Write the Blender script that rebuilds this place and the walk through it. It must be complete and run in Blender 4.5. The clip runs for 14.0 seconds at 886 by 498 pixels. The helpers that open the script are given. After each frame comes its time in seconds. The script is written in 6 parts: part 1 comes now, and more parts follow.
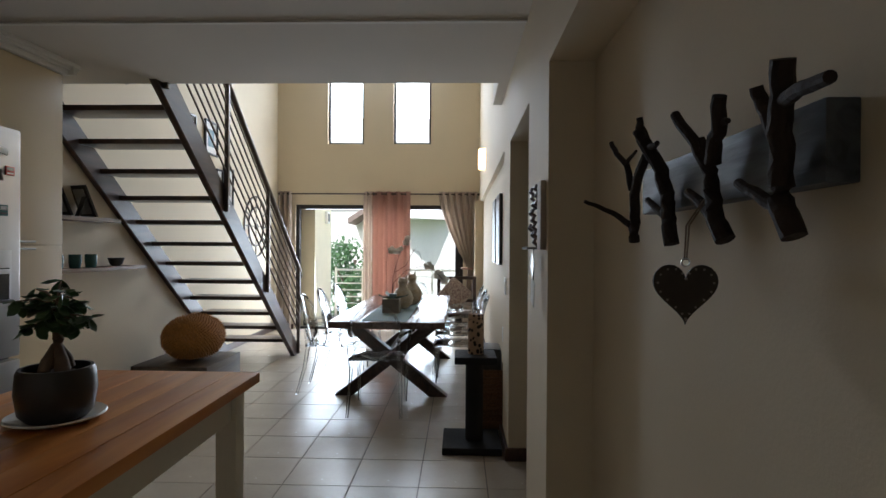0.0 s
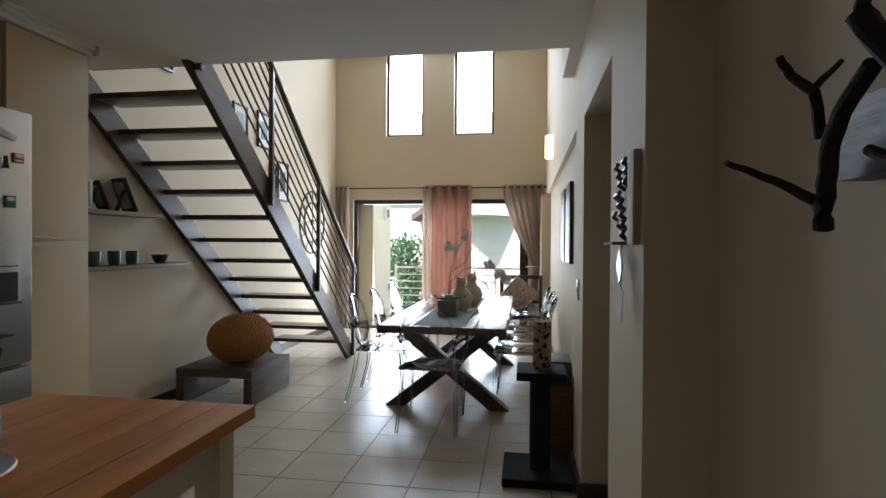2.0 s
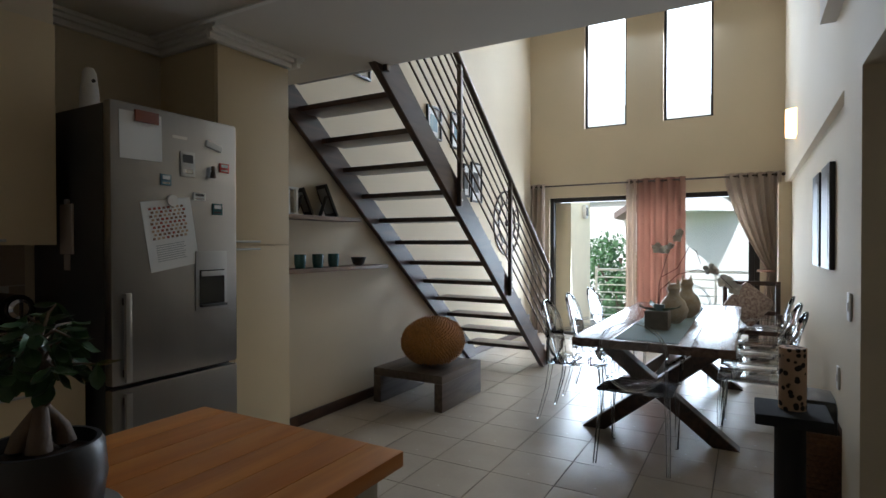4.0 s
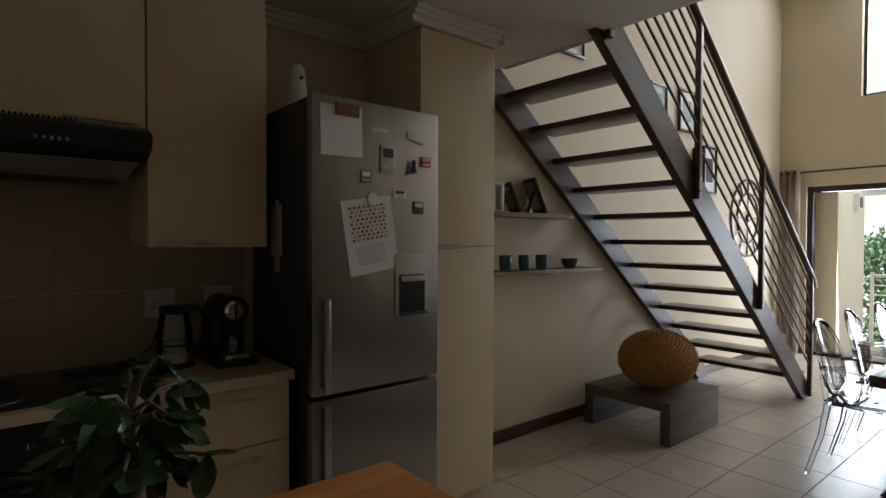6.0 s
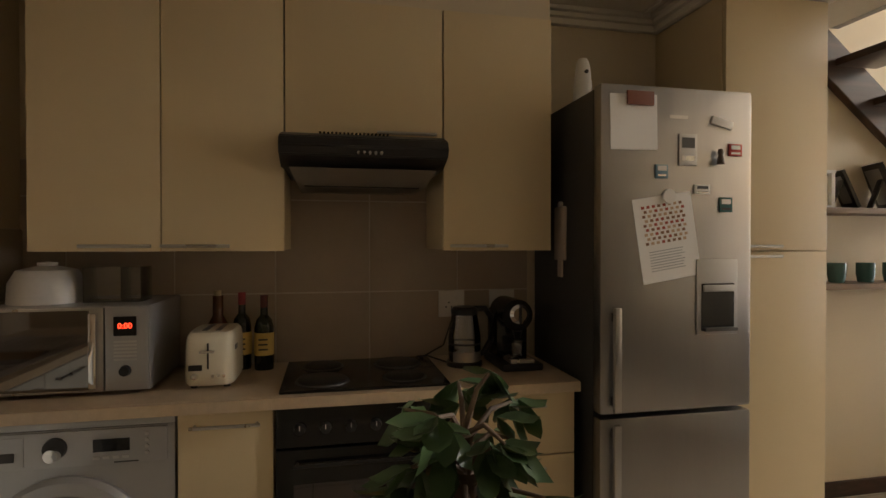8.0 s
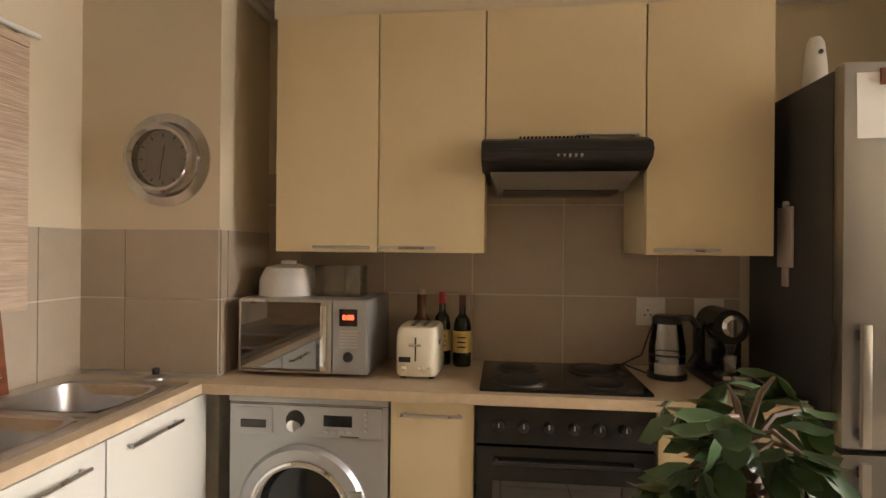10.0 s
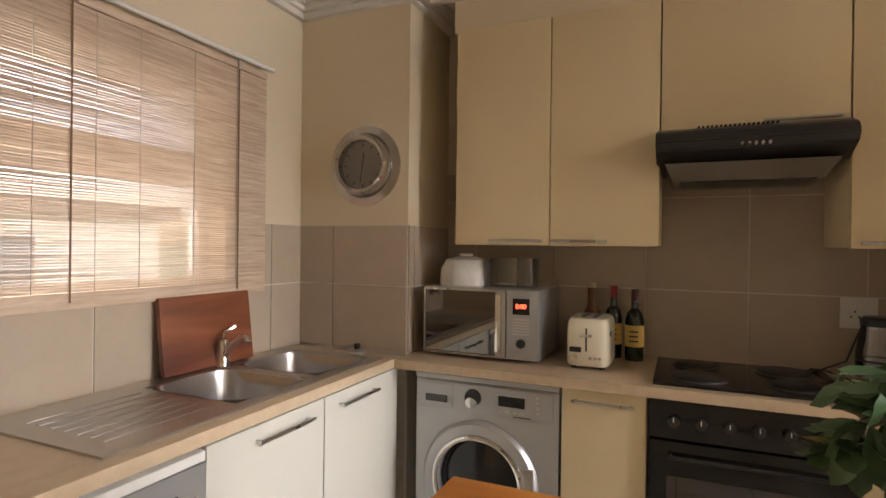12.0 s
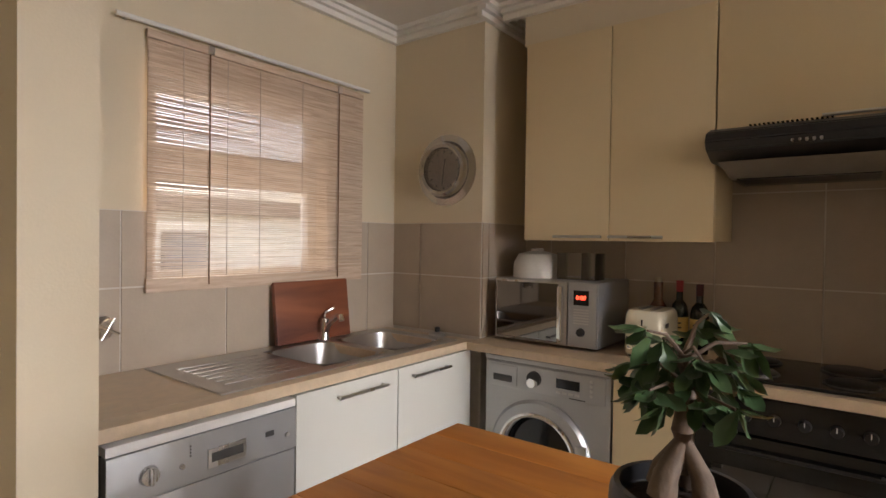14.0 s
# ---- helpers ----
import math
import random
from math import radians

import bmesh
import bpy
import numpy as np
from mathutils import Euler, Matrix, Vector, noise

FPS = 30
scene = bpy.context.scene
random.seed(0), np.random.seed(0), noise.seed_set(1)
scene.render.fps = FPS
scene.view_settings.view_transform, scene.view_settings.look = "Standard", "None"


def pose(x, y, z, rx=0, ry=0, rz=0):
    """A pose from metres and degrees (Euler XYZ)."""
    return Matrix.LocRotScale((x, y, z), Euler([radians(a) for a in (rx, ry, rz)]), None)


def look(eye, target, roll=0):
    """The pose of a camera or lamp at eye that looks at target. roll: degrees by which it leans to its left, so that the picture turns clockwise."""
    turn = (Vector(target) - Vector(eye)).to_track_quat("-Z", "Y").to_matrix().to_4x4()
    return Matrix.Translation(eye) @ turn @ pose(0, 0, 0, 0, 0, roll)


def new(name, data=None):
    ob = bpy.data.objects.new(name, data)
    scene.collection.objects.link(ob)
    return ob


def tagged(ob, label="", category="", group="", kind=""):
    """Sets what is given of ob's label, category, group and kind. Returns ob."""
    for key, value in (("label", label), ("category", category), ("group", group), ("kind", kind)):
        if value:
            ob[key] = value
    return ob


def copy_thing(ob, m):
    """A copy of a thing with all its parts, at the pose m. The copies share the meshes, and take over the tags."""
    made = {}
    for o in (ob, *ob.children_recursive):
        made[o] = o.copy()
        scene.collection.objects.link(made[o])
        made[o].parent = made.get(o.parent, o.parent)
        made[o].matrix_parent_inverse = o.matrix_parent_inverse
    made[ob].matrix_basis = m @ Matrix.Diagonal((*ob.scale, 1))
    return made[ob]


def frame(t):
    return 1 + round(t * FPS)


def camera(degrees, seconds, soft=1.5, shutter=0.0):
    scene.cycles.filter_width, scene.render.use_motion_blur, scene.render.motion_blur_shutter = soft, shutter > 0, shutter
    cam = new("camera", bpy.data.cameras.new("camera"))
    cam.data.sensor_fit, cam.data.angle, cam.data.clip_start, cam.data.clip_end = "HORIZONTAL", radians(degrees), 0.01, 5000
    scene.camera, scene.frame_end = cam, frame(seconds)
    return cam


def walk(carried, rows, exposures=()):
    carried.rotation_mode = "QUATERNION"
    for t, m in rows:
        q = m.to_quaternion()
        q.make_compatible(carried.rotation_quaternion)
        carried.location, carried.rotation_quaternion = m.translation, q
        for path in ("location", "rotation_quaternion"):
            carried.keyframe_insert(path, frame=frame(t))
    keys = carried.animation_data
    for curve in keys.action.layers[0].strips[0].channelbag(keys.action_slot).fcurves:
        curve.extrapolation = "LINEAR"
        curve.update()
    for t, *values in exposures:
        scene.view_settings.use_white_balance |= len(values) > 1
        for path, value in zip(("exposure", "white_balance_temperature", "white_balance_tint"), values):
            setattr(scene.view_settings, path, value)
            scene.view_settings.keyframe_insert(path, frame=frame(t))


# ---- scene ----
cam = camera(78.5, 14.0)
PATH = [
    (0, (-0.263, 0.251, 1.403), (-0.323, 2.25, 1.395), 0.4),
    (0.5, (-0.234, 0.39, 1.402), (-0.307, 2.388, 1.391), 0.5),
    (1, (-0.225, 0.491, 1.404), (-0.337, 2.487, 1.388), 0.3),
    (1.5, (-0.23, 0.602, 1.392), (-0.429, 2.592, 1.375), 0.3),
    (2, (-0.246, 0.776, 1.395), (-0.546, 2.754, 1.375), 0.4),
    (4.5, (-0.368, 1.267, 1.407), (-1.519, 2.902, 1.384), -0.1),
    (5, (-0.484, 1.387, 1.411), (-1.776, 2.914, 1.382), -0.0),
    (5.5, (-0.553, 1.465, 1.432), (-1.975, 2.872, 1.395), 0.1),
    (6, (-0.647, 1.496, 1.438), (-2.195, 2.763, 1.399), 0.2),
    (6.5, (-0.719, 1.531, 1.455), (-2.41, 2.597, 1.406), 0.2),
    (7, (-0.763, 1.541, 1.442), (-2.581, 2.373, 1.405), 0.1),
    (7.5, (-0.799, 1.515, 1.444), (-2.696, 2.148, 1.407), 0.0),
    (8, (-0.813, 1.48, 1.428), (-2.77, 1.895, 1.408), -0.0),
    (10.5, (-0.79, 1.371, 1.412), (-2.757, 1.011, 1.411), 0.5),
    (11, (-0.769, 1.353, 1.404), (-2.7, 0.832, 1.406), 0.5),
    (11.5, (-0.729, 1.357, 1.39), (-2.605, 0.665, 1.4), 0.8),
    (12, (-0.676, 1.402, 1.389), (-2.508, 0.598, 1.382), 0.7),
    (12.5, (-0.63, 1.475, 1.393), (-2.419, 0.582, 1.381), 0.8),
    (13, (-0.624, 1.59, 1.404), (-2.356, 0.591, 1.375), 0.8),
    (13.5, (-0.61, 1.683, 1.398), (-2.27, 0.568, 1.368), 0.8),
    (14, (-0.572, 1.768, 1.392), (-2.16, 0.551, 1.362), 0.8),
]
EXPO = [(0.0, 0.42, 5600, 9), (2.0, 0.42, 5600, 9), (4.3, 0.2, 5400, 8), (5.5, 0.0, 5500, 9), (6.5, 0.2, 6500, 13), (7.5, 0.85, 7150, 15), (8.2, 1.45, 7350, 16), (10.3, 2.75, 7150, 17), (12.0, 2.5, 6750, 17), (14.0, 2.15, 6500, 18)]
walk(cam, [(t, look(eye, target, roll)) for t, eye, target, roll in PATH], EXPO)

# ---- world, sun, exposure ----
SUN_EL, SUN_AZ = radians(50), radians(205)
world = bpy.data.worlds.new("sky")
scene.world = world
world.use_nodes = True
_n, _l = world.node_tree.nodes, world.node_tree.links
_sky = _n.new("ShaderNodeTexSky")
_sky.sky_type, _sky.sun_disc, _sky.sun_elevation, _sky.sun_rotation = "NISHITA", False, SUN_EL, SUN_AZ
_sky.dust_density, _sky.air_density = 3.0, 1.0
_l.new(_sky.outputs[0], _n["Background"].inputs[0])
_n["Background"].inputs[1].default_value = 0.15
sun_data = bpy.data.lights.new("sun", "SUN")
sun_data.energy, sun_data.angle, sun_data.color = 5.0, radians(0.6), (1.0, 0.95, 0.88)
sun = new("sun", sun_data)
sun.matrix_world = look((math.sin(SUN_AZ) * math.cos(SUN_EL) * 30, math.cos(SUN_AZ) * math.cos(SUN_EL) * 30, math.sin(SUN_EL) * 30), (0, 0, 0))


def sky_panel(name, eye, target, w, h, power, color):
    """Skylight entering through an opening."""
    d = bpy.data.lights.new(name, "AREA")
    d.shape, d.size, d.size_y, d.energy, d.color = "RECTANGLE", w, h, power, color
    o = new(name, d)
    o.matrix_world = look(eye, target)
    return o


sky_panel("door_skylight", (-1.65, 9.55, 1.15), (-1.65, 4.0, 0.6), 2.5, 1.9, 112, (0.93, 0.97, 1.0))
sky_panel("high_window_skylight", (-2.18, 9.5, 4.1), (-1.9, 4.0, 0.8), 0.55, 1.9, 45, (0.93, 0.97, 1.0))
sky_panel("high_window_skylight", (-1.06, 9.5, 4.1), (-1.2, 4.0, 0.8), 0.55, 1.9, 45, (0.93, 0.97, 1.0))
sky_panel("kitchen_window_skylight", (-1.91, -0.47, 1.615), (-1.9, 2.0, 1.3), 0.70, 0.66, 4, (1.0, 0.93, 0.84))


# ---- materials ----
def mat(name, color, rough=0.6, metal=0.0, vary=0.12, scale=6.0, fine=60.0, bump=0.05, stretch=(1, 1, 1), coat=0.0, spots=None, per_object=0.0):
    m = bpy.data.materials.new(name)
    m.use_nodes = True
    n, l = m.node_tree.nodes, m.node_tree.links
    b = n["Principled BSDF"]
    b.inputs["Roughness"].default_value, b.inputs["Metallic"].default_value = rough, metal
    b.inputs["Coat Weight"].default_value = coat
    tc, mp = n.new("ShaderNodeTexCoord"), n.new("ShaderNodeMapping")
    mp.inputs["Scale"].default_value = stretch
    l.new(tc.outputs["Object"], mp.inputs[0])
    big, small = n.new("ShaderNodeTexNoise"), n.new("ShaderNodeTexNoise")
    big.inputs["Scale"].default_value, small.inputs["Scale"].default_value = scale, fine
    big.inputs["Detail"].default_value, small.inputs["Detail"].default_value = 4, 3
    l.new(mp.outputs[0], big.inputs["Vector"]), l.new(mp.outputs[0], small.inputs["Vector"])
    add = n.new("ShaderNodeMath")
    add.operation = "MULTIPLY_ADD"
    add.inputs[1].default_value = 0.35
    l.new(small.outputs[0], add.inputs[0]), l.new(big.outputs[0], add.inputs[2])
    fac = add.outputs[0]
    if per_object:
        info, ad2 = n.new("ShaderNodeObjectInfo"), n.new("ShaderNodeMath")
        ad2.operation = "MULTIPLY_ADD"
        ad2.inputs[1].default_value = per_object
        l.new(info.outputs["Random"], ad2.inputs[0]), l.new(fac, ad2.inputs[2])
        fac = ad2.outputs[0]
    ramp = n.new("ShaderNodeValToRGB")
    e = ramp.color_ramp.elements
    dark = [c * (1 - vary) for c in color]
    lite = [min(1, c * (1 + vary)) for c in color]
    e[0].position, e[0].color = 0.35, (*dark, 1)
    e[1].position, e[1].color = 1.0, (*(spots or lite), 1)
    l.new(fac, ramp.inputs[0])
    l.new(ramp.outputs[0], b.inputs["Base Color"])
    if bump:
        bp = n.new("ShaderNodeBump")
        bp.inputs["Strength"].default_value, bp.inputs["Distance"].default_value = bump, 0.01
        l.new(small.outputs[0], bp.inputs["Height"])
        l.new(bp.outputs[0], b.inputs["Normal"])
    rr = n.new("ShaderNodeMapRange")
    rr.inputs[3].default_value, rr.inputs[4].default_value = max(0.02, rough * 0.85), min(1, rough * 1.15)
    l.new(big.outputs[0], rr.inputs[0])
    l.new(rr.outputs[0], b.inputs["Roughness"])
    return m


def wood(name, dark, light, rough=0.4, axis=1, rings=14.0, bump=0.08, per_object=0.0, coat=0.0):
    m = mat(name, light, rough, 0, 0.1, 3, 50, bump, tuple(0.12 if i == axis else 1.0 for i in range(3)), coat)
    n, l = m.node_tree.nodes, m.node_tree.links
    b = n["Principled BSDF"]
    wv = n.new("ShaderNodeTexNoise")
    wv.inputs["Scale"].default_value, wv.inputs["Detail"].default_value, wv.inputs["Distortion"].default_value = rings, 6, 1.5
    mp = [k for k in n if k.type == "MAPPING"][0]
    vec = mp.outputs[0]
    if per_object:
        info, ad = n.new("ShaderNodeObjectInfo"), n.new("ShaderNodeVectorMath")
        ad.operation = "ADD"
        sc = n.new("ShaderNodeMath")
        sc.operation = "MULTIPLY"
        sc.inputs[1].default_value = 9.0
        l.new(info.outputs["Random"], sc.inputs[0])
        l.new(vec, ad.inputs[0]), l.new(sc.outputs[0], ad.inputs[1])
        vec = ad.outputs[0]
    l.new(vec, wv.inputs["Vector"])
    rp = n.new("ShaderNodeValToRGB")
    e = rp.color_ramp.elements
    e[0].position, e[0].color, e[1].position, e[1].color = 0.33, (*dark, 1), 0.68, (*light, 1)
    l.new(wv.outputs[0], rp.inputs[0])
    l.new(rp.outputs[0], b.inputs["Base Color"])
    return m


def glass(name, tint=(1, 1, 1), clear=0.6, rough=0.02):
    m = bpy.data.materials.new(name)
    m.use_nodes = True
    n, l = m.node_tree.nodes, m.node_tree.links
    g, t, mix = n.new("ShaderNodeBsdfGlossy"), n.new("ShaderNodeBsdfTransparent"), n.new("ShaderNodeMixShader")
    g.inputs["Roughness"].default_value = rough
    t.inputs[0].default_value = (*tint, 1)
    fr, ad = n.new("ShaderNodeFresnel"), n.new("ShaderNodeMath")
    fr.inputs[0].default_value = 1.48
    ad.operation = "ADD"
    ad.inputs[1].default_value = 0.25 * (1 - clear)
    l.new(fr.outputs[0], ad.inputs[0]), l.new(ad.outputs[0], mix.inputs[0])
    l.new(t.outputs[0], mix.inputs[1]), l.new(g.outputs[0], mix.inputs[2])
    l.new(mix.outputs[0], n["Material Output"].inputs[0])
    return m


def glow(name, color, power):
    m = bpy.data.materials.new(name)
    m.use_nodes = True
    b = m.node_tree.nodes["Principled BSDF"]
    b.inputs["Base Color"].default_value = (*color, 1)
    b.inputs["Emission Color"].default_value, b.inputs["Emission Strength"].default_value = (*color, 1), power
    return m


WALL = mat("cream wall paint", (0.66, 0.565, 0.41), 0.75, vary=0.04, scale=1.5, fine=140, bump=0.06)
CEIL = mat("white ceiling paint", (0.68, 0.63, 0.56), 0.85, vary=0.03, scale=2, fine=120, bump=0.04)
CORNICE = mat("white cornice plaster", (0.78, 0.75, 0.69), 0.7, vary=0.03)
FLOOR_TILE = mat("glazed cream floor tile", (0.46, 0.395, 0.315), 0.26, vary=0.07, scale=4, fine=35, bump=0.02, per_object=0.12)
GROUT = mat("grey brown grout", (0.17, 0.14, 0.11), 0.9, scale=20)
WALL_TILE = mat("taupe wall tile", (0.43, 0.35, 0.265), 0.38, vary=0.06, scale=8, fine=90, bump=0.05, per_object=0.05)
WALL_GROUT = mat("pale grout", (0.62, 0.57, 0.50), 0.9, scale=20)
DARKWOOD = wood("dark stained pine", (0.022, 0.011, 0.007), (0.075, 0.036, 0.022), 0.32)
STAIRWOOD = wood("worn dark stair wood", (0.020, 0.011, 0.007), (0.085, 0.045, 0.028), 0.30, rings=7)
SKIRT = wood("dark skirting wood", (0.03, 0.015, 0.01), (0.08, 0.04, 0.025), 0.35)
PINE = wood("oiled orange pine top", (0.47, 0.155, 0.028), (0.70, 0.285, 0.06), 0.33, axis=1, rings=9, per_object=1)
CREAMWOOD = mat("cream painted wood", (0.66, 0.60, 0.47), 0.45, vary=0.05)
CAB = mat("cream cabinet laminate", (0.68, 0.55, 0.34), 0.42, vary=0.03, scale=2, fine=200, bump=0.01)
CABW = mat("white cabinet laminate", (0.60, 0.585, 0.52), 0.42, vary=0.03, scale=2, fine=200, bump=0.01)
CTR = mat("beige laminate worktop", (0.56, 0.43, 0.29), 0.32, vary=0.12, scale=30, fine=220, bump=0.02)
STEEL = mat("brushed stainless steel", (0.55, 0.54, 0.52), 0.28, 1.0, vary=0.05, scale=8, fine=120, bump=0.0, stretch=(1, 1, 0.06))
FRIDGE = mat("brushed grey fridge steel", (0.38, 0.37, 0.36), 0.30, 1.0, vary=0.05, scale=8, fine=120, bump=0.0, stretch=(1, 1, 0.06))
SINK = mat("satin sink steel", (0.52, 0.50, 0.48), 0.34, 1.0, vary=0.05, scale=10, fine=150, bump=0.02)
CHROME = mat("polished chrome", (0.80, 0.80, 0.80), 0.08, 1.0, vary=0.02, bump=0)
SILVER = mat("silver appliance paint", (0.42, 0.42, 0.42), 0.35, 0.6, vary=0.03, bump=0.01)
BLACK = mat("black plastic", (0.015, 0.014, 0.013), 0.35, vary=0.2, bump=0.01)
BLACKGLOSS = mat("black enamel", (0.007, 0.007, 0.007), 0.16, vary=0.1, bump=0.0)
DARKSIDE = mat("dark grey fridge side", (0.05, 0.048, 0.045), 0.4, vary=0.1)
BROWNMETAL = mat("bronze painted steel", (0.060, 0.045, 0.035), 0.35, 0.5, vary=0.1)
RAILSTEEL = mat("brown metallic rail paint", (0.115, 0.09, 0.07), 0.32, 0.55, vary=0.12)
FRAME_ALU = mat("dark bronze aluminium", (0.035, 0.03, 0.027), 0.4, 0.5)
CURTAIN = mat("beige curtain cloth", (0.52, 0.43, 0.35), 0.85, vary=0.08, scale=4, fine=260, bump=0.1)
CURTAIN_R = mat("rose brown curtain cloth", (0.36, 0.22, 0.17), 0.85, vary=0.08, scale=4, fine=260, bump=0.1)
WHITE = mat("white plastic", (0.74, 0.72, 0.68), 0.4, vary=0.03)
PAPER = mat("white paper", (0.80, 0.79, 0.76), 0.9, vary=0.02)
CREAMGLOSS = mat("cream enamel", (0.80, 0.74, 0.58), 0.2, vary=0.03)
GHOST = glass("clear acrylic", (0.96, 0.975, 0.985), 0.75)
PANE = glass("window glass", (0.97, 0.98, 0.98), 0.95)
SMOKE = glass("dark door glass", (0.10, 0.10, 0.10), 0.6)
LEAF = mat("dark green leaf", (0.035, 0.085, 0.028), 0.35, vary=0.35, scale=9, spots=(0.08, 0.15, 0.06), per_object=0.2)
TREELEAF = mat("garden tree leaf", (0.09, 0.17, 0.06), 0.5, vary=0.3, scale=3)
BARK = mat("grey brown bark", (0.17, 0.12, 0.085), 0.8, vary=0.3, scale=25, bump=0.3)
BRANCH = mat("dark stained branch", (0.024, 0.014, 0.010), 0.85, vary=0.35, scale=25, bump=0.5)
SLATEBOARD = wood("weathered grey board", (0.028, 0.032, 0.04), (0.10, 0.115, 0.14), 0.5, rings=20, bump=0.25)
POT = mat("dark grey glazed pot", (0.035, 0.035, 0.036), 0.35, vary=0.2)
SOIL = mat("dark potting soil", (0.05, 0.028, 0.018), 0.95, vary=0.5, scale=60, bump=0.6)
OCHRE = mat("ochre spiky ceramic", (0.42, 0.20, 0.05), 0.6, vary=0.3, scale=30)
PEDWOOD = wood("grey brown bench wood", (0.06, 0.045, 0.035), (0.14, 0.105, 0.08), 0.5, rings=10)
RUNNER = mat("grey green runner cloth", (0.20, 0.26, 0.26), 0.9, vary=0.05, fine=300, bump=0.1)
TOPWOOD = wood("bleached rough table top", (0.07, 0.04, 0.028), (0.16, 0.10, 0.07), 0.22, rings=12, bump=0.3)
BAMBOO = wood("pale bamboo slat", (0.46, 0.33, 0.23), (0.66, 0.52, 0.39), 0.6, axis=0, rings=30, per_object=1)
WICKER = mat("brown wicker", (0.16, 0.08, 0.04), 0.7, vary=0.4, scale=60, bump=0.5)
CARPET = mat("black carpet pile", (0.012, 0.012, 0.013), 0.95, vary=0.3, fine=400, bump=0.4)
REDWOOD = wood("dark red cutting board", (0.09, 0.022, 0.012), (0.26, 0.085, 0.035), 0.4, axis=0, rings=5)
TEAL = mat("teal glazed cup", (0.035, 0.11, 0.11), 0.25, vary=0.2)
BOTTLE = mat("dark bottle glass", (0.012, 0.018, 0.008), 0.06, vary=0.1, bump=0)
AMBER = mat("amber spirit glass", (0.12, 0.04, 0.012), 0.08, vary=0.1, bump=0)
LABELY = mat("yellow paper label", (0.70, 0.50, 0.16), 0.7, vary=0.05)
RED = mat("red plastic", (0.45, 0.03, 0.02), 0.4)
BLUE = mat("blue print", (0.07, 0.22, 0.35), 0.5, spots=(0.3, 0.35, 0.3))
CLOCKFACE = mat("aged clock face", (0.30, 0.265, 0.22), 0.6, vary=0.06)
HOUSEWALL = mat("pale plaster facade", (0.80, 0.77, 0.70), 0.9, vary=0.04, scale=0.6, fine=20)
ROOFTILE = mat("brown roof tile", (0.22, 0.16, 0.13), 0.8, vary=0.2)
LAWN = mat("garden ground", (0.10, 0.13, 0.06), 0.95, vary=0.3, scale=0.5)
BALC = mat("yellow cream balcony plaster", (0.78, 0.70, 0.50), 0.85, vary=0.04)
BALCRAIL = mat("cream rail paint", (0.75, 0.71, 0.60), 0.5)
PATTERN = mat("ethnic red pattern cloth", (0.20, 0.06, 0.05), 0.9, vary=0.6, scale=35, spots=(0.5, 0.42, 0.36))
ORCHID = mat("white orchid petal", (0.80, 0.76, 0.70), 0.6, vary=0.04)
STONE = mat("grey stone pot", (0.20, 0.17, 0.14), 0.8, vary=0.2, scale=20, bump=0.3)
CERAMIC = mat("pale glazed cat ceramic", (0.62, 0.58, 0.48), 0.3, vary=0.15, scale=12, spots=(0.35, 0.24, 0.12))


def leopard():
    m = mat("leopard print plush", (0.42, 0.28, 0.18), 0.9)
    n, l = m.node_tree.nodes, m.node_tree.links
    v, r = n.new("ShaderNodeTexVoronoi"), n.new("ShaderNodeValToRGB")
    v.inputs["Scale"].default_value = 34
    tc = [k for k in n if k.type == "TEX_COORD"][0]
    l.new(tc.outputs["Object"], v.inputs["Vector"])
    e = r.color_ramp.elements
    e[0].position, e[0].color, e[1].position, e[1].color = 0.38, (0.012, 0.009, 0.008, 1), 0.46, (0.40, 0.27, 0.18, 1)
    l.new(v.outputs["Distance"], r.inputs[0])
    l.new(r.outputs[0], n["Principled BSDF"].inputs["Base Color"])
    return m


LEOPARD = leopard()


# ---- mesh helpers ----
def box(bm, x0, x1, y0, y1, z0, z1, bev=0.0, m=None):
    x0, x1, y0, y1, z0, z1 = min(x0, x1), max(x0, x1), min(y0, y1), max(y0, y1), min(z0, z1), max(z0, z1)
    r = bmesh.ops.create_cube(bm, size=1.0, matrix=Matrix.Translation(((x0 + x1) / 2, (y0 + y1) / 2, (z0 + z1) / 2)) @ Matrix.Diagonal((x1 - x0, y1 - y0, z1 - z0, 1)))
    vs = r["verts"]
    if bev:
        es = list({e for v in vs for e in v.link_edges})
        rb = bmesh.ops.bevel(bm, geom=es, offset=bev, segments=2, affect="EDGES", profile=0.7)
        vs = rb["verts"]
        vs = list({v for f in rb["faces"] for v in f.verts} | {v for v in vs if v.is_valid})
    if m is not None:
        seen, stack = set(vs), list(vs)
        while stack:
            v = stack.pop()
            for e in v.link_edges:
                o = e.other_vert(v)
                if o not in seen:
                    seen.add(o), stack.append(o)
        bmesh.ops.transform(bm, matrix=m, verts=list(seen))
    return bm


def B(*a, bev=0.0, m=None):
    return box(bmesh.new(), *a, bev=bev, m=m)


def rod(bm, a, b, r0, r1=None, seg=12):
    a, b = Vector(a), Vector(b)
    d = b - a
    q = d.to_track_quat("Z", "Y").to_matrix().to_4x4()
    bmesh.ops.create_cone(bm, cap_ends=True, segments=seg, radius1=r0, radius2=r0 if r1 is None else r1, depth=d.length, matrix=Matrix.Translation((a + b) / 2) @ q)
    return bm


def R(*a, **k):
    return rod(bmesh.new(), *a, **k)


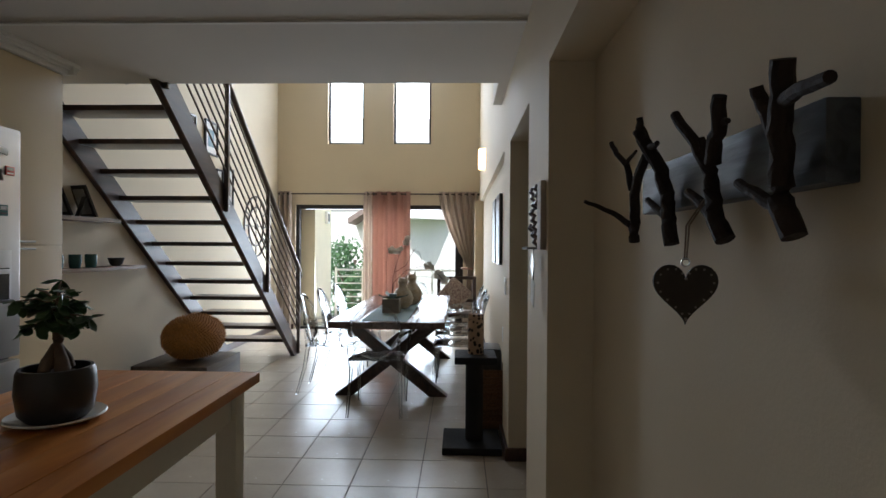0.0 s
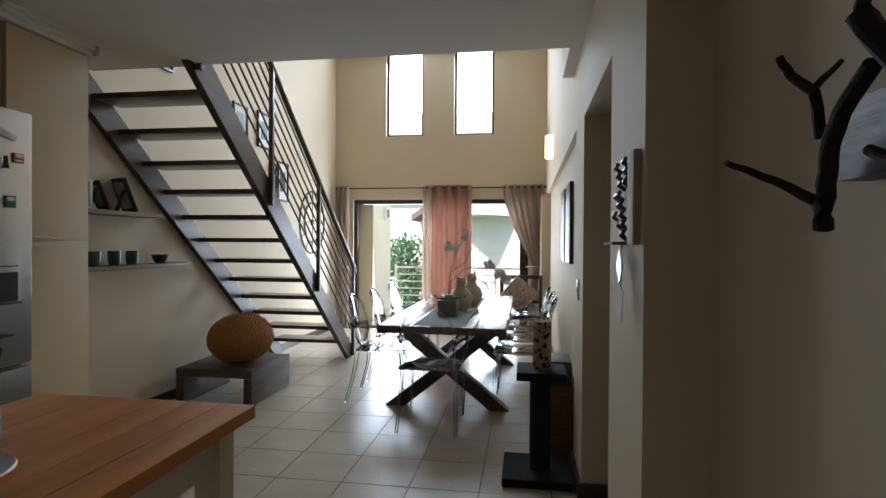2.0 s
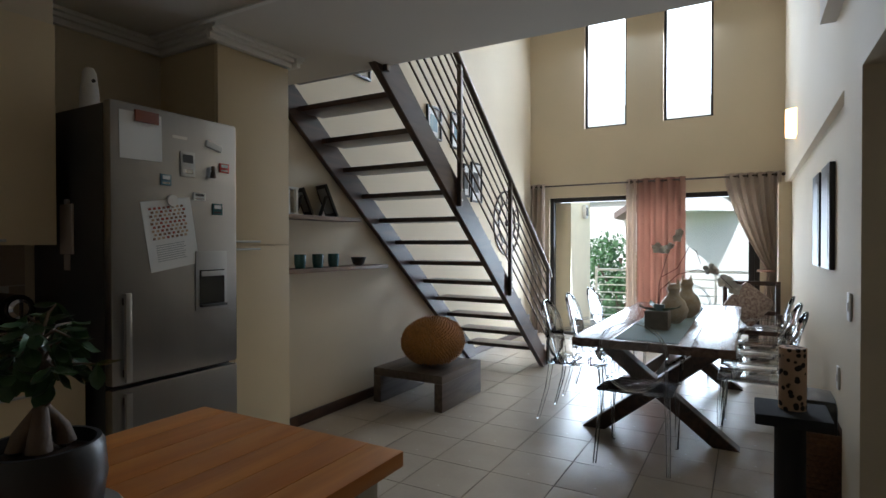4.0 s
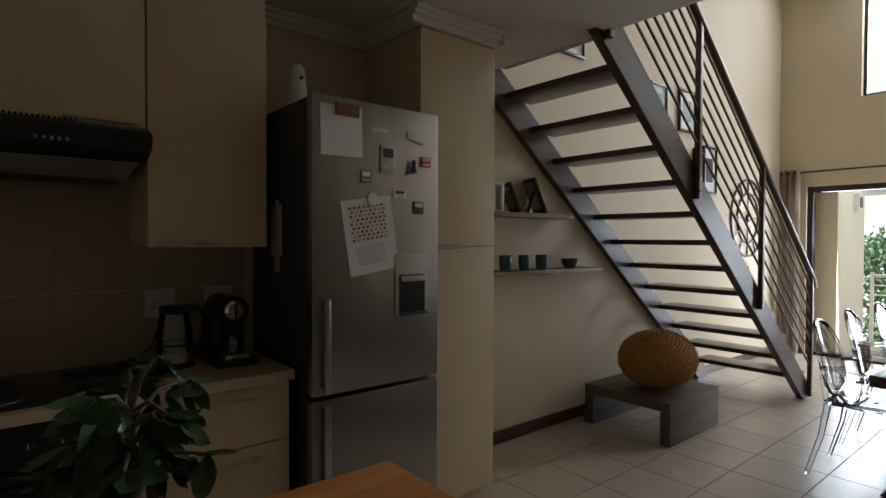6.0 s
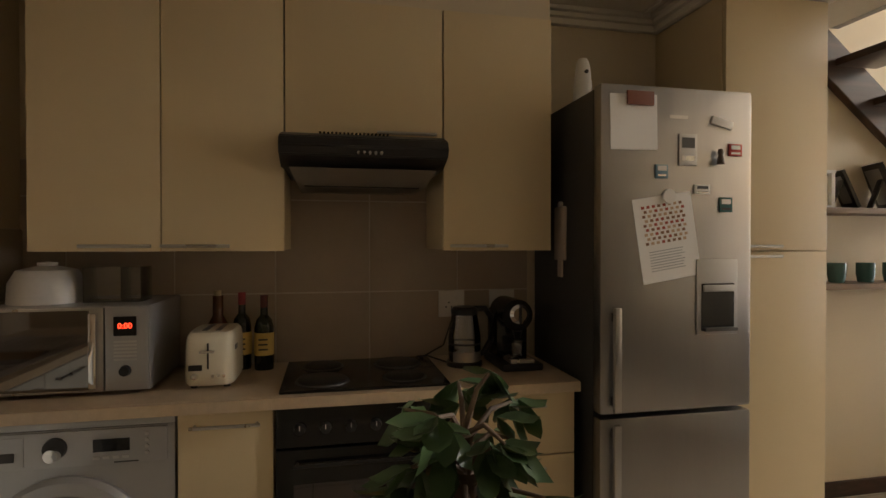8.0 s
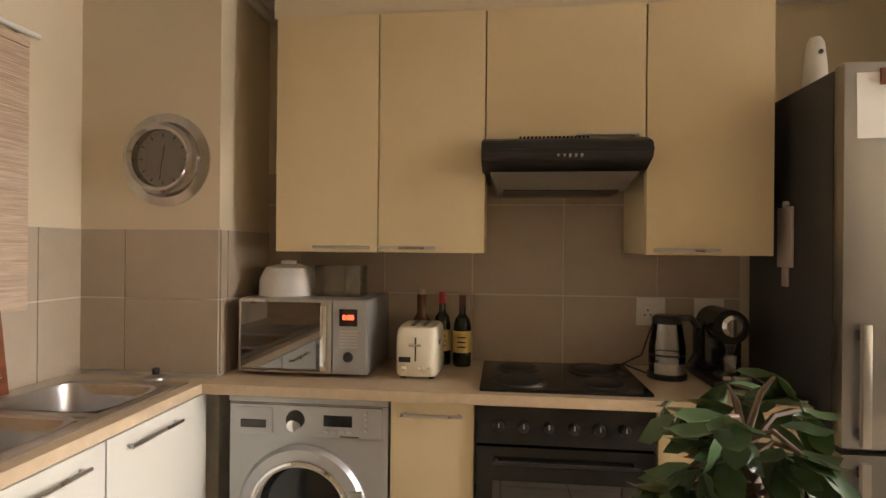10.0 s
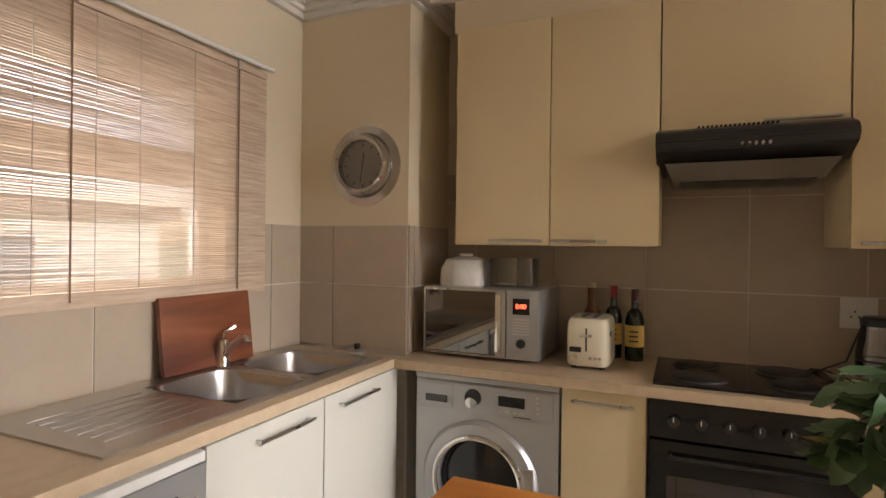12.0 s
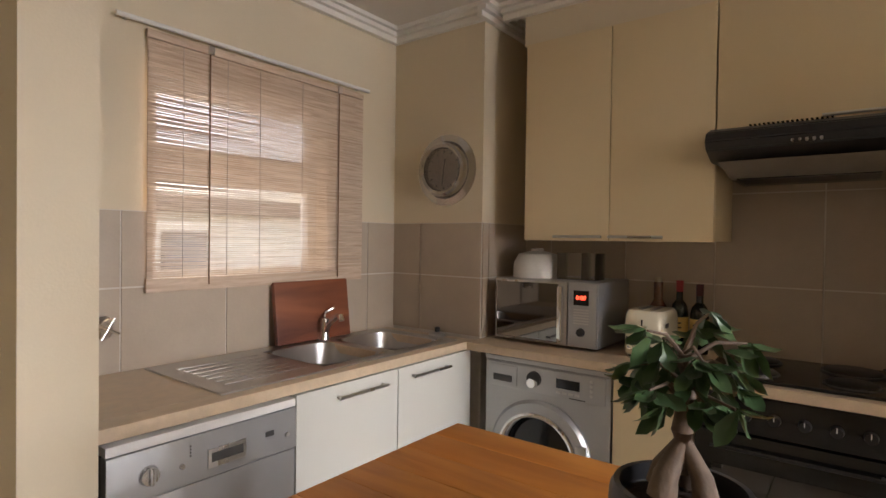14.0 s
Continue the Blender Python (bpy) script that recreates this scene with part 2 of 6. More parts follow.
def tube(bm, pts, r, seg=8, taper=1.0):
    pts = [Vector(p) for p in pts]
    rings = []
    for i, p in enumerate(pts):
        d = (pts[min(i + 1, len(pts) - 1)] - pts[max(i - 1, 0)]).normalized()
        q = d.to_track_quat("Z", "Y")
        rr = r * (1 + (taper - 1) * i / (len(pts) - 1))
        rings.append([bm.verts.new(p + q @ Vector((rr * math.cos(k * 2 * math.pi / seg), rr * math.sin(k * 2 * math.pi / seg), 0))) for k in range(seg)])
    for a, b in zip(rings, rings[1:]):
        for k in range(seg):
            bm.faces.new((a[k], a[(k + 1) % seg], b[(k + 1) % seg], b[k]))
    bm.faces.new(rings[0][::-1]), bm.faces.new(rings[-1])
    return bm


def T(*a, **k):
    return tube(bmesh.new(), *a, **k)


def lathe(bm, prof, c=(0, 0, 0), seg=28, m=None):
    mm = Matrix.Translation(c) @ (m or Matrix())
    rings = []
    for r, z in prof:
        rings.append([bm.verts.new(mm @ Vector((max(r, 1e-4) * math.cos(k * 2 * math.pi / seg), max(r, 1e-4) * math.sin(k * 2 * math.pi / seg), z))) for k in range(seg)])
    for a, b in zip(rings, rings[1:]):
        for k in range(seg):
            bm.faces.new((a[k], a[(k + 1) % seg], b[(k + 1) % seg], b[k]))
    if prof[0][0] > 0.001 and prof[-1][0] > 0.001:
        for k in range(seg):
            bm.faces.new((rings[-1][k], rings[-1][(k + 1) % seg], rings[0][(k + 1) % seg], rings[0][k]))
    else:
        bm.faces.new(rings[0][::-1]), bm.faces.new(rings[-1])
    return bm


def L(*a, **k):
    return lathe(bmesh.new(), *a, **k)


def mesh_of(name, bm, material, smooth=None):
    bmesh.ops.recalc_face_normals(bm, faces=bm.faces)
    me = bpy.data.meshes.new(name)
    bm.to_mesh(me)
    bm.free()
    me.materials.append(material)
    if smooth is None or smooth:
        for p in me.polygons:
            p.use_smooth = True
        me.set_sharp_from_angle(angle=radians(35))
    return me


def base_of(ob):
    return ob.matrix_basis.translation.copy() if ob.parent is None else base_of(ob.parent) + Vector(ob.get("off", (0, 0, 0)))


def part(name, bm, material, parent, label=""):
    """Links a bmesh, given in world places, as one mesh under a thing or a part."""
    ob = new(name, mesh_of(name, bm, material))
    ob.parent = parent
    top = parent
    while top.parent:
        top = top.parent
    if parent.parent is None:
        ob.matrix_parent_inverse = Matrix.Translation(-parent.matrix_basis.translation)
    return tagged(ob, label) if label else ob


def thing(name, at, label, category, group=""):
    ob = new(name)
    ob.empty_display_size = 0.1
    ob.location = at
    return tagged(ob, label, category, group)


def solo(name, bm, material, label, category, group=""):
    return tagged(new(name, mesh_of(name, bm, material)), label, category, group)


def setting(name, bm, material, label="", category=""):
    return tagged(new(name, mesh_of(name, bm, material)), label, category, kind="structure")


# ---- structure ----
XK, XS, YB, YS, CZ = -3.24, -3.34, 9.33, -0.285, 2.54      # kitchen wall, stair wall, back wall, sink wall, ceiling
bm = B(XK - 0.2, XK, YS - 0.2, 3.62, 0, CZ)
setting("wall_kitchen", bm, WALL, "cream painted kitchen wall behind the cabinets", "wall")
setting("wall_stairs", B(XS - 0.2, XS, 3.62, YB + 0.2, 0, 6.0), WALL, "tall cream wall along the open stairs", "wall")
bm = B(XS, -3.03, YB, YB + 0.2, 0, 2.1)
box(bm, -0.2, 0.3, YB, YB + 0.2, 0, 2.1)
box(bm, XS, 0.3, YB, YB + 0.2, 2.1, 3.12)
for a, b in ((XS, -2.49), (-1.88, -1.38), (-0.75, 0.3)):
    box(bm, a, b, YB, YB + 0.2, 3.12, 5.1)
box(bm, XS, 0.3, YB, YB + 0.2, 5.1, 6.0)
setting("wall_back", bm, WALL, "double-height cream wall with sliding door and tall windows", "wall")
bm = B(0.068, 0.30, 2.29, 2.87, 0, CZ)
box(bm, 0.068, 0.30, 2.87, 3.83, 2.10, CZ)
box(bm, 0.068, 0.30, 3.83, 4.30, 0, CZ)
box(bm, 0.068, 0.30, 4.02, YB, 2.54, 6.0)
box(bm, 0.068, 0.30, 4.30, 8.68, 2.12, 2.54)
box(bm, 0.11, 0.30, 4.30, 8.68, 0, 2.12)
box(bm, -0.02, 0.30, 8.68, YB, 0, 2.12)
box(bm, 0.068, 0.30, 8.68, YB, 2.12, 2.54)
setting("wall_east", bm, WALL, "cream wall with doorway and shallow recess", "wall")
bm = B(0.24, 0.45, -1.2, 2.29, 0, CZ)
box(bm, 0.068, 0.24, -1.2, 2.29, 2.10, CZ)
setting("wall_alcove", bm, WALL, "recessed cream wall that carries the coat rack", "wall")
bm = B(XK, -2.32, YS - 0.2, YS, 0, CZ)
box(bm, -1.50, 0.28, YS - 0.2, YS, 0, CZ)
box(bm, -2.32, -1.50, YS - 0.2, YS, 0, 1.21)
box(bm, -2.32, -1.50, YS - 0.2, YS, 2.02, CZ)
setting("wall_sink", bm, WALL, "cream wall with the kitchen window above the sink", "wall")
setting("wall_stub", B(-1.10, -0.94, YS, 0.33, 0, CZ), WALL, "short cream wall ending the sink counter", "wall")
setting("wall_behind", B(-0.94, 0.45, -1.4, -1.2, 0, CZ), WALL, "plain wall closing the kitchen", "wall")
setting("wall_pier", B(XK, -2.80, YS, 0.30, 0, CZ), WALL, "boxed cream pier beside the sink", "wall")
setting("wall_passage", B(1.6, 1.7, 2.0, 4.6, 0, CZ), WALL, "passage wall seen through the doorway", "wall")
bm = B(0.3, 1.6, 2.0, 2.1, 0, CZ)
box(bm, 0.3, 1.6, 4.5, 4.6, 0, CZ)
setting("wall_passage_sides", bm, WALL, "passage side walls", "wall")
bm = B(XS - 0.2, 1.7, -1.4, 4.02, CZ, CZ + 0.22)
box(bm, 0.0, 1.7, 4.02, 4.6, CZ, CZ + 0.22)
setting("ceiling", bm, CEIL, "flat white slab ceiling over the kitchen", "ceiling")
setting("ceiling_dining", B(XS - 0.2, 0.45, 3.9, YB + 0.2, 6.0, 6.15), CEIL, "high white ceiling over the dining space", "ceiling")
setting("wall_upper", B(XS - 0.2, 0.45, -0.2, 0.0, CZ + 0.22, 6.0), WALL, "wall of the upper floor", "wall")
setting("ceiling_upper", B(XS - 0.2, 0.45, -0.2, 3.9, 6.0, 6.15), CEIL, "upper ceiling", "ceiling")
bm = B(XS - 0.2, XS, -0.2, 3.62, CZ + 0.22, 6.0)
box(bm, 0.30, 0.45, -0.2, 4.02, CZ + 0.22, 6.0)
setting("wall_upper_sides", bm, WALL, "upper side walls", "wall")
bm = B(XK, 0.07, 2.96, 2.985, CZ - 0.012, CZ - 0.001)
setting("trim", bm, CORNICE, "thin ceiling joint strip", "trim")
setting("floor", B(XS - 0.2, 1.7, -1.4, YB + 0.2, -0.12, -0.004), GROUT, "cream tiled floor with dark grout", "floor")


def cornice(pts, name="cornice"):
    bm = bmesh.new()
    for (x0, y0), (x1, y1), (nx, ny) in pts:
        for d, h0, h1 in ((0.07, 0.0, 0.022), (0.05, 0.022, 0.045), (0.03, 0.045, 0.075)):
            box(bm, min(x0, x1, x0 + nx * d, x1 + nx * d), max(x0, x1, x0 + nx * d, x1 + nx * d), min(y0, y1, y0 + ny * d, y1 + ny * d), max(y0, y1, y0 + ny * d, y1 + ny * d), CZ - h1, CZ - h0 - 0.001, bev=0.004)
    return setting(name, bm, CORNICE, "stepped white plaster cornice", "cornice")


cornice([((-2.80, YS), (-1.10, YS), (0, 1))])
cornice([((-2.80, YS), (-2.80, 0.30), (1, 0)), ((XK, 0.30), (-2.73, 0.30), (0, 1))])
cornice([((-2.877, 0.37), (-2.877, 2.36), (1, 0)), ((XK, 2.36), (XK, 3.2), (1, 0)), ((XK, 3.075), (-2.755, 3.075), (0, -1)), ((-2.755, 3.01), (-2.755, 3.60), (1, 0)), ((XK, 3.58), (-2.685, 3.58), (0, 1))])
bm = B(XS, XS + 0.02, 3.65, YB, 0, 0.085, bev=0.004)
box(bm, XS, -3.05, YB - 0.02, YB, 0, 0.085, bev=0.004)
setting("baseboard", bm, SKIRT, "dark wooden skirting", "skirting")
bm = B(0.046, 0.066, 2.27, 2.87, 0, 0.085, bev=0.004)
box(bm, 0.046, 0.30, 3.808, 3.828, 0, 0.085, bev=0.004)
box(bm, 0.046, 0.066, 3.83, 4.30, 0, 0.085, bev=0.004)
box(bm, 0.088, 0.108, 4.30, 8.66, 0, 0.085, bev=0.004)
box(bm, -0.04, 0.108, 8.66, 8.678, 0, 0.085, bev=0.004)
setting("baseboard_east", bm, SKIRT, "dark wooden skirting", "skirting")

# sliding door
sd = tagged(new("door_1"), "dark bronze sliding patio door, partly open", "sliding door", kind="structure")
sd.location = (-1.65, YB + 0.1, 0)
for nm, a in (("door_frame", (-3.03, -2.97, YB + 0.04, YB + 0.14, 0, 2.1)), ("door_frame", (-0.26, -0.2, YB + 0.04, YB + 0.14, 0, 2.1)), ("door_frame", (-2.97, -0.26, YB + 0.04, YB + 0.14, 2.03, 2.1)), ("door_sill", (-2.97, -0.26, YB + 0.03, YB + 0.15, 0, 0.035)),
              ("stile", (-1.72, -1.65, YB + 0.06, YB + 0.10, 0.035, 2.03)), ("stile", (-1.30, -1.24, YB + 0.10, YB + 0.135, 0.035, 2.03)), ("stile", (-0.33, -0.26, YB + 0.06, YB + 0.10, 0.035, 2.03))):
    part(nm, B(*a, bev=0.004), FRAME_ALU, sd)
p = part("pane", B(-1.24, -0.33, YB + 0.078, YB + 0.084, 0.035, 2.03), PANE, sd)
p.visible_shadow = False
for i, (a, b) in enumerate(((-2.49, -1.88), (-1.38, -0.75))):
    w = tagged(new("window_%d" % (i + 1)), "tall narrow high window with dark frame", "window", kind="structure")
    w.location = ((a + b) / 2, YB + 0.1, 3.12)
    for nm, q in (("window_frame", (a, a + 0.035, 3.12, 5.1)), ("window_frame", (b - 0.035, b, 3.12, 5.1)), ("window_frame", (a + 0.035, b - 0.035, 3.12, 3.155)), ("window_frame", (a + 0.035, b - 0.035, 5.06, 5.1))):
        part(nm, B(q[0], q[1], YB + 0.08, YB + 0.13, q[2], q[3], bev=0.003), FRAME_ALU, w)
    p = part("pane", B(a + 0.035, b - 0.035, YB + 0.1, YB + 0.106, 3.155, 5.06), PANE, w)
    p.visible_shadow = False
kw = tagged(new("window_3"), "white framed kitchen window behind the blind", "window", kind="structure")
kw.location = (-1.91, YS - 0.1, 1.21)
for q in ((-2.32, -2.27, 1.21, 2.02), (-1.55, -1.50, 1.21, 2.02), (-2.27, -1.55, 1.21, 1.26), (-2.27, -1.55, 1.95, 2.02), (-2.27, -1.55, 1.61, 1.75)):
    part("window_frame", B(q[0], q[1], YS - 0.14, YS - 0.08, q[2], q[3], bev=0.004), WHITE, kw)
p = part("pane", B(-2.27, -1.55, YS - 0.115, YS - 0.11, 1.26, 1.95), PANE, kw)
p.visible_shadow = False

# ---- kitchen ----
def bar_handle(parent, a, b, out, name="handle", material=None, label="brushed metal bar handle"):
    """A slim metal bar from a to b, standing off its door along out."""
    a, b, out = Vector(a), Vector(b), Vector(out)
    bm = bmesh.new()
    rod(bm, a + out, b + out, 0.006, seg=10)
    d = (b - a).normalized() * 0.012
    rod(bm, a + d, a + d + out, 0.005, seg=8)
    rod(bm, b - d, b - d + out, 0.005, seg=8)
    return part(name, bm, material or STEEL, parent, label)


def kitchen_table():
    t = thing("kitchen_table", (-1.3, 1.58, 0), "kitchen table with orange pine top and cream painted legs", "table")
    x0, x1, y0, y1, zt = -1.63, -0.965, 1.01, 2.15, 0.955
    n = 7
    for i in range(n):
        a, b = x0 + (x1 - x0) * i / n, x0 + (x1 - x0) * (i + 1) / n
        part("plank", B(a + 0.0002, b - 0.0002, y0, y1, zt - 0.035, zt, bev=0.003 if 0 < i < n - 1 else 0.006), PINE, t)
    for x in (x0 + 0.04, x1 - 0.11):
        for y in (y0 + 0.04, y1 - 0.11):
            part("leg", B(x, x + 0.07, y, y + 0.07, 0, zt - 0.035, bev=0.005), CREAMWOOD, t)
    for a in ((x0 + 0.055, x0 + 0.08, y0 + 0.11, y1 - 0.11), (x1 - 0.08, x1 - 0.055, y0 + 0.11, y1 - 0.11), (x0 + 0.11, x1 - 0.11, y0 + 0.055, y0 + 0.08), (x0 + 0.11, x1 - 0.11, y1 - 0.08, y1 - 0.055)):
        part("apron", B(*a, zt - 0.14, zt - 0.0352, bev=0.002), CREAMWOOD, t)


def leaf_bm(bm, m, ln, wd):
    """A pointed, slightly folded leaf along its own y."""
    pts = [(0, 0), (0.55, 0.25), (1.0, 0.55), (0.7, 0.8), (0, 1.0)]
    mid = [bm.verts.new(m @ Vector((0, ln * v, -0.10 * ln * math.sin(v * 3.1)))) for _, v in pts]
    for s in (-1, 1):
        side = [mid[0]] + [bm.verts.new(m @ Vector((s * wd * u / 2, ln * v, 0.10 * wd - 0.16 * ln * v * v))) for u, v in pts[1:-1]] + [mid[-1]]
        for i in range(len(pts) - 1):
            f = [mid[i], mid[i + 1], side[i + 1], side[i]]
            f = [v for k, v in enumerate(f) if v not in f[:k]]
            if len(f) > 2:
                bm.faces.new(f)


def ginseng_ficus():
    px, py, z0 = -1.285, 1.60, 0.9555
    sau = solo("saucer", L([(0.0, 0.0), (0.075, 0.0), (0.112, 0.014), (0.109, 0.018), (0.073, 0.006), (0.0, 0.006)], (px, py, z0), 36), WHITE, "white ceramic saucer under the plant pot on the table", "saucer")
    t = thing("potted_plant", (px, py, z0 + 0.0065), "ginseng ficus with thick roots in dark grey pot", "plant")
    zb = z0 + 0.0065
    part("pot", L([(0.0, 0.0), (0.066, 0.0), (0.082, 0.018), (0.090, 0.07), (0.086, 0.12), (0.081, 0.13), (0.074, 0.13), (0.078, 0.105), (0.0, 0.10)], (px, py, zb), 40), POT, t)
    part("soil", L([(0.0, 0.100), (0.076, 0.104), (0.05, 0.114), (0.0, 0.118)], (px, py, zb), 24), SOIL, t)
    rr = random.Random(4)
    for k, (dx, dy, r) in enumerate(((0.024, -0.014, 0.021), (-0.022, 0.002, 0.020), (0.008, 0.026, 0.018), (-0.008, -0.028, 0.016))):
        part("root", T([(px + dx * 1.0, py + dy * 1.0, zb + 0.10), (px + dx * 1.15, py + dy * 1.15, zb + 0.125), (px + dx * 0.95, py + dy * 0.95, zb + 0.148), (px + dx * 0.5, py + dy * 0.5, zb + 0.168), (px + dx * 0.12, py + dy * 0.12, zb + 0.186)], r, 12, 0.45), BARK, t)
    part("trunk", T([(px, py, zb + 0.15), (px + 0.004, py, zb + 0.20), (px - 0.004, py + 0.004, zb + 0.26), (px, py, zb + 0.295)], 0.015, 12, 0.6), BARK, t)
    tips = []
    for k in range(21):
        a = k * 2.4 + rr.uniform(-0.3, 0.3)
        el = rr.uniform(-0.15, 1.25)
        ln = rr.uniform(0.03, 0.085)
        b0 = Vector((px, py, zb + rr.uniform(0.228, 0.30)))
        d = Vector((math.cos(a) * math.cos(el), math.sin(a) * math.cos(el), math.sin(el) * 0.75))
        p1, p2 = b0 + d * ln * 0.5 + Vector((0, 0, 0.012)), b0 + d * ln
        part("branch", T([b0, p1, p2], 0.0032, 6, 0.5), BARK, t)
        for q in (0.6, 0.85, 1.05):
            tips.append((b0.lerp(p2, q), a))
    for i, (p, a) in enumerate(tips):
        for k in range(3 if i % 2 else 2):
            bm = bmesh.new()
            yaw = a - math.pi / 2 + rr.uniform(-1.5, 1.5)
            m = Matrix.Translation(p) @ Euler((rr.uniform(-1.25, 0.15), rr.uniform(-0.5, 0.5), yaw)).to_matrix().to_4x4()
            leaf_bm(bm, m, rr.uniform(0.034, 0.052), rr.uniform(0.019, 0.028))
            part("leaf", bm, LEAF, t)


def upper_cabinet(y0, y1, z0, doors, handles, label):
    zt = 2.325
    t = thing("wall_cabinet", (XK, (y0 + y1) / 2, z0), label, "cabinet", "cream wall cabinets")
    part("body", B(XK + 0.008, -2.882, y0 + 0.001, y1 - 0.001, z0, zt), CAB, t)
    w = (y1 - y0) / doors
    for i in range(doors):
        a, b = y0 + w * i, y0 + w * (i + 1)
        d = part("door", B(-2.88, -2.86, a + 0.002, b - 0.002, z0 - 0.004, zt, bev=0.0015), CAB, t)
        ha, hb = handles[i]
        bar_handle(d, (-2.86, ha, z0 + 0.014), (-2.86, hb, z0 + 0.014), (0.02, 0, 0))


def base_unit(y0, y1, fronts, label, zb=0.10):
    t = thing("base_cabinet", (XK, (y0 + y1) / 2, 0), label, "cabinet", "cream base cabinets")
    part("body", B(XK + 0.008, -2.722, y0 + 0.001, y1 - 0.001, zb, 0.878), CAB, t)
    part("plinth", B(XK + 0.05, -2.77, y0 + 0.001, y1 - 0.001, 0, zb - 0.001), CAB, t)
    for (a, b) in fronts:
        d = part("door" if b - a > 0.4 else "drawer_front", B(-2.72, -2.70, y0 + 0.003, y1 - 0.003, a, b, bev=0.0015), CAB, t)
        m, h = (y0 + y1) / 2, min(0.11, (y1 - y0) * 0.36)
        bar_handle(d, (-2.70, m - h, b - 0.04), (-2.70, m + h, b - 0.04), (0.024, 0, 0))


def worktop_main():
    wt = thing("worktop", (-2.95, 1.34, 0.882), "beige speckled laminate worktop along the stove wall", "worktop")
    part("slab", B(XK + 0.008, -2.69, 0.312, 2.395, 0.882, 0.918), CTR, wt)
    part("front_edge", B(-2.6898, -2.665, 0.312, 2.395, 0.880, 0.9182, bev=0.005), CTR, wt)


def cooker_hood():
    t = thing("cooker_hood", (-3.0, 1.61, 1.66), "black slim cooker hood under the wall cabinet", "cooker hood")
    y0, y1 = 1.315, 1.907
    bm = bmesh.new()
    prof = [(XK + 0.01, 1.70), (-2.83, 1.70), (-2.735, 1.735), (-2.715, 1.765), (-2.735, 1.80), (-2.80, 1.822), (XK + 0.01, 1.822)]
    va, vb = [bm.verts.new((x, y0, z)) for x, z in prof], [bm.verts.new((x, y1, z)) for x, z in prof]
    bm.faces.new(va), bm.faces.new(vb[::-1])
    for i in range(len(prof)):
        j = (i + 1) % len(prof)
        bm.faces.new((va[i], va[j], vb[j], vb[i]))
    bmesh.ops.bevel(bm, geom=list(bm.edges), offset=0.005, segments=2, affect="EDGES")
    part("body", bm, BLACK, t)
    bm = bmesh.new()
    prof = [(XK + 0.02, 1.70), (-2.80, 1.70), (-2.90, 1.645), (XK + 0.02, 1.645)]
    va, vb = [bm.verts.new((x, y0 + (0.03 if z > 1.68 else 0.055), z)) for x, z in prof], [bm.verts.new((x, y1 - (0.03 if z > 1.68 else 0.055), z)) for x, z in prof]
    bm.faces.new(va), bm.faces.new(vb[::-1])
    for i in range(4):
        bm.faces.new((va[i], va[(i + 1) % 4], vb[(i + 1) % 4], vb[i]))
    part("visor", bm, mat("smoked grey visor", (0.22, 0.19, 0.15), 0.35), t, "smoky grey pull-out visor")
    part("light_panel", B(-3.1, -2.90, y0 + 0.08, y1 - 0.08, 1.641, 1.6448), BLACK, t, "dark filter panel")
    for k in range(5):
        part("button", R((-2.74, 1.585 + k * 0.02, 1.742), (-2.722, 1.585 + k * 0.02, 1.748), 0.005, seg=10), STEEL, t)
    for k in range(18):
        part("vent_slot", B(-2.79, -2.765, 1.45 + k * 0.014, 1.457 + k * 0.014, 1.8185, 1.8215), BLACKGLOSS, t)


def hob():
    t = thing("hob", (-2.95, 1.61, 0.918), "black electric hob with four solid plates", "hob")
    part("base", B(-3.18, -2.705, 1.317, 1.909, 0.9185, 0.93, bev=0.004), BLACKGLOSS, t)
    for x, y, r in ((-2.82, 1.46, 0.09), (-2.82, 1.76, 0.075), (-3.05, 1.46, 0.075), (-3.05, 1.76, 0.09)):
        p = part("plate", L([(0, 0), (r, 0), (r, 0.008), (r - 0.006, 0.012), (0, 0.012)], (x, y, 0.9302), 36), BLACK, t)
        part("rim", L([(r + 0.001, 0), (r + 0.008, 0), (r + 0.006, 0.004), (r + 0.001, 0.004)], (x, y, 0.9302), 36), DARKSIDE, p)


def oven():
    t = thing("oven", (-2.95, 1.61, 0.1), "black built-in oven with row of knobs", "oven")
    y0, y1 = 1.306, 1.914
    part("body", B(XK + 0.02, -2.722, y0, y1, 0.10, 0.876), BLACK, t)
    part("control_panel", B(-2.72, -2.69, y0 + 0.002, y1 - 0.002, 0.742, 0.872, bev=0.004), BLACKGLOSS, t)
    d = part("door", B(-2.72, -2.685, y0 + 0.002, y1 - 0.002, 0.18, 0.735, bev=0.006), BLACKGLOSS, t)
    part("window", B(-2.6848, -2.6825, y0 + 0.06, y1 - 0.06, 0.26, 0.62), SMOKE, d)
    bar_handle(d, (-2.685, y0 + 0.06, 0.69), (-2.685, y1 - 0.06, 0.69), (0.03, 0, 0), material=BLACK, label="black bar handle")
    for k in range(6):
        y = y0 + 0.08 + k * 0.085
        kn = part("knob", L([(0.0, 0), (0.02, 0), (0.017, 0.022), (0.0, 0.024)], (-2.69, y, 0.805), 18, Matrix.Rotation(radians(90), 4, "Y")), BLACK, t)
        part("pointer", B(-2.667, -2.664, y - 0.0015, y + 0.0015, 0.806, 0.822), WHITE, kn)
    part("plinth", B(XK + 0.05, -2.77, y0, y1, 0, 0.099), BLACK, t)


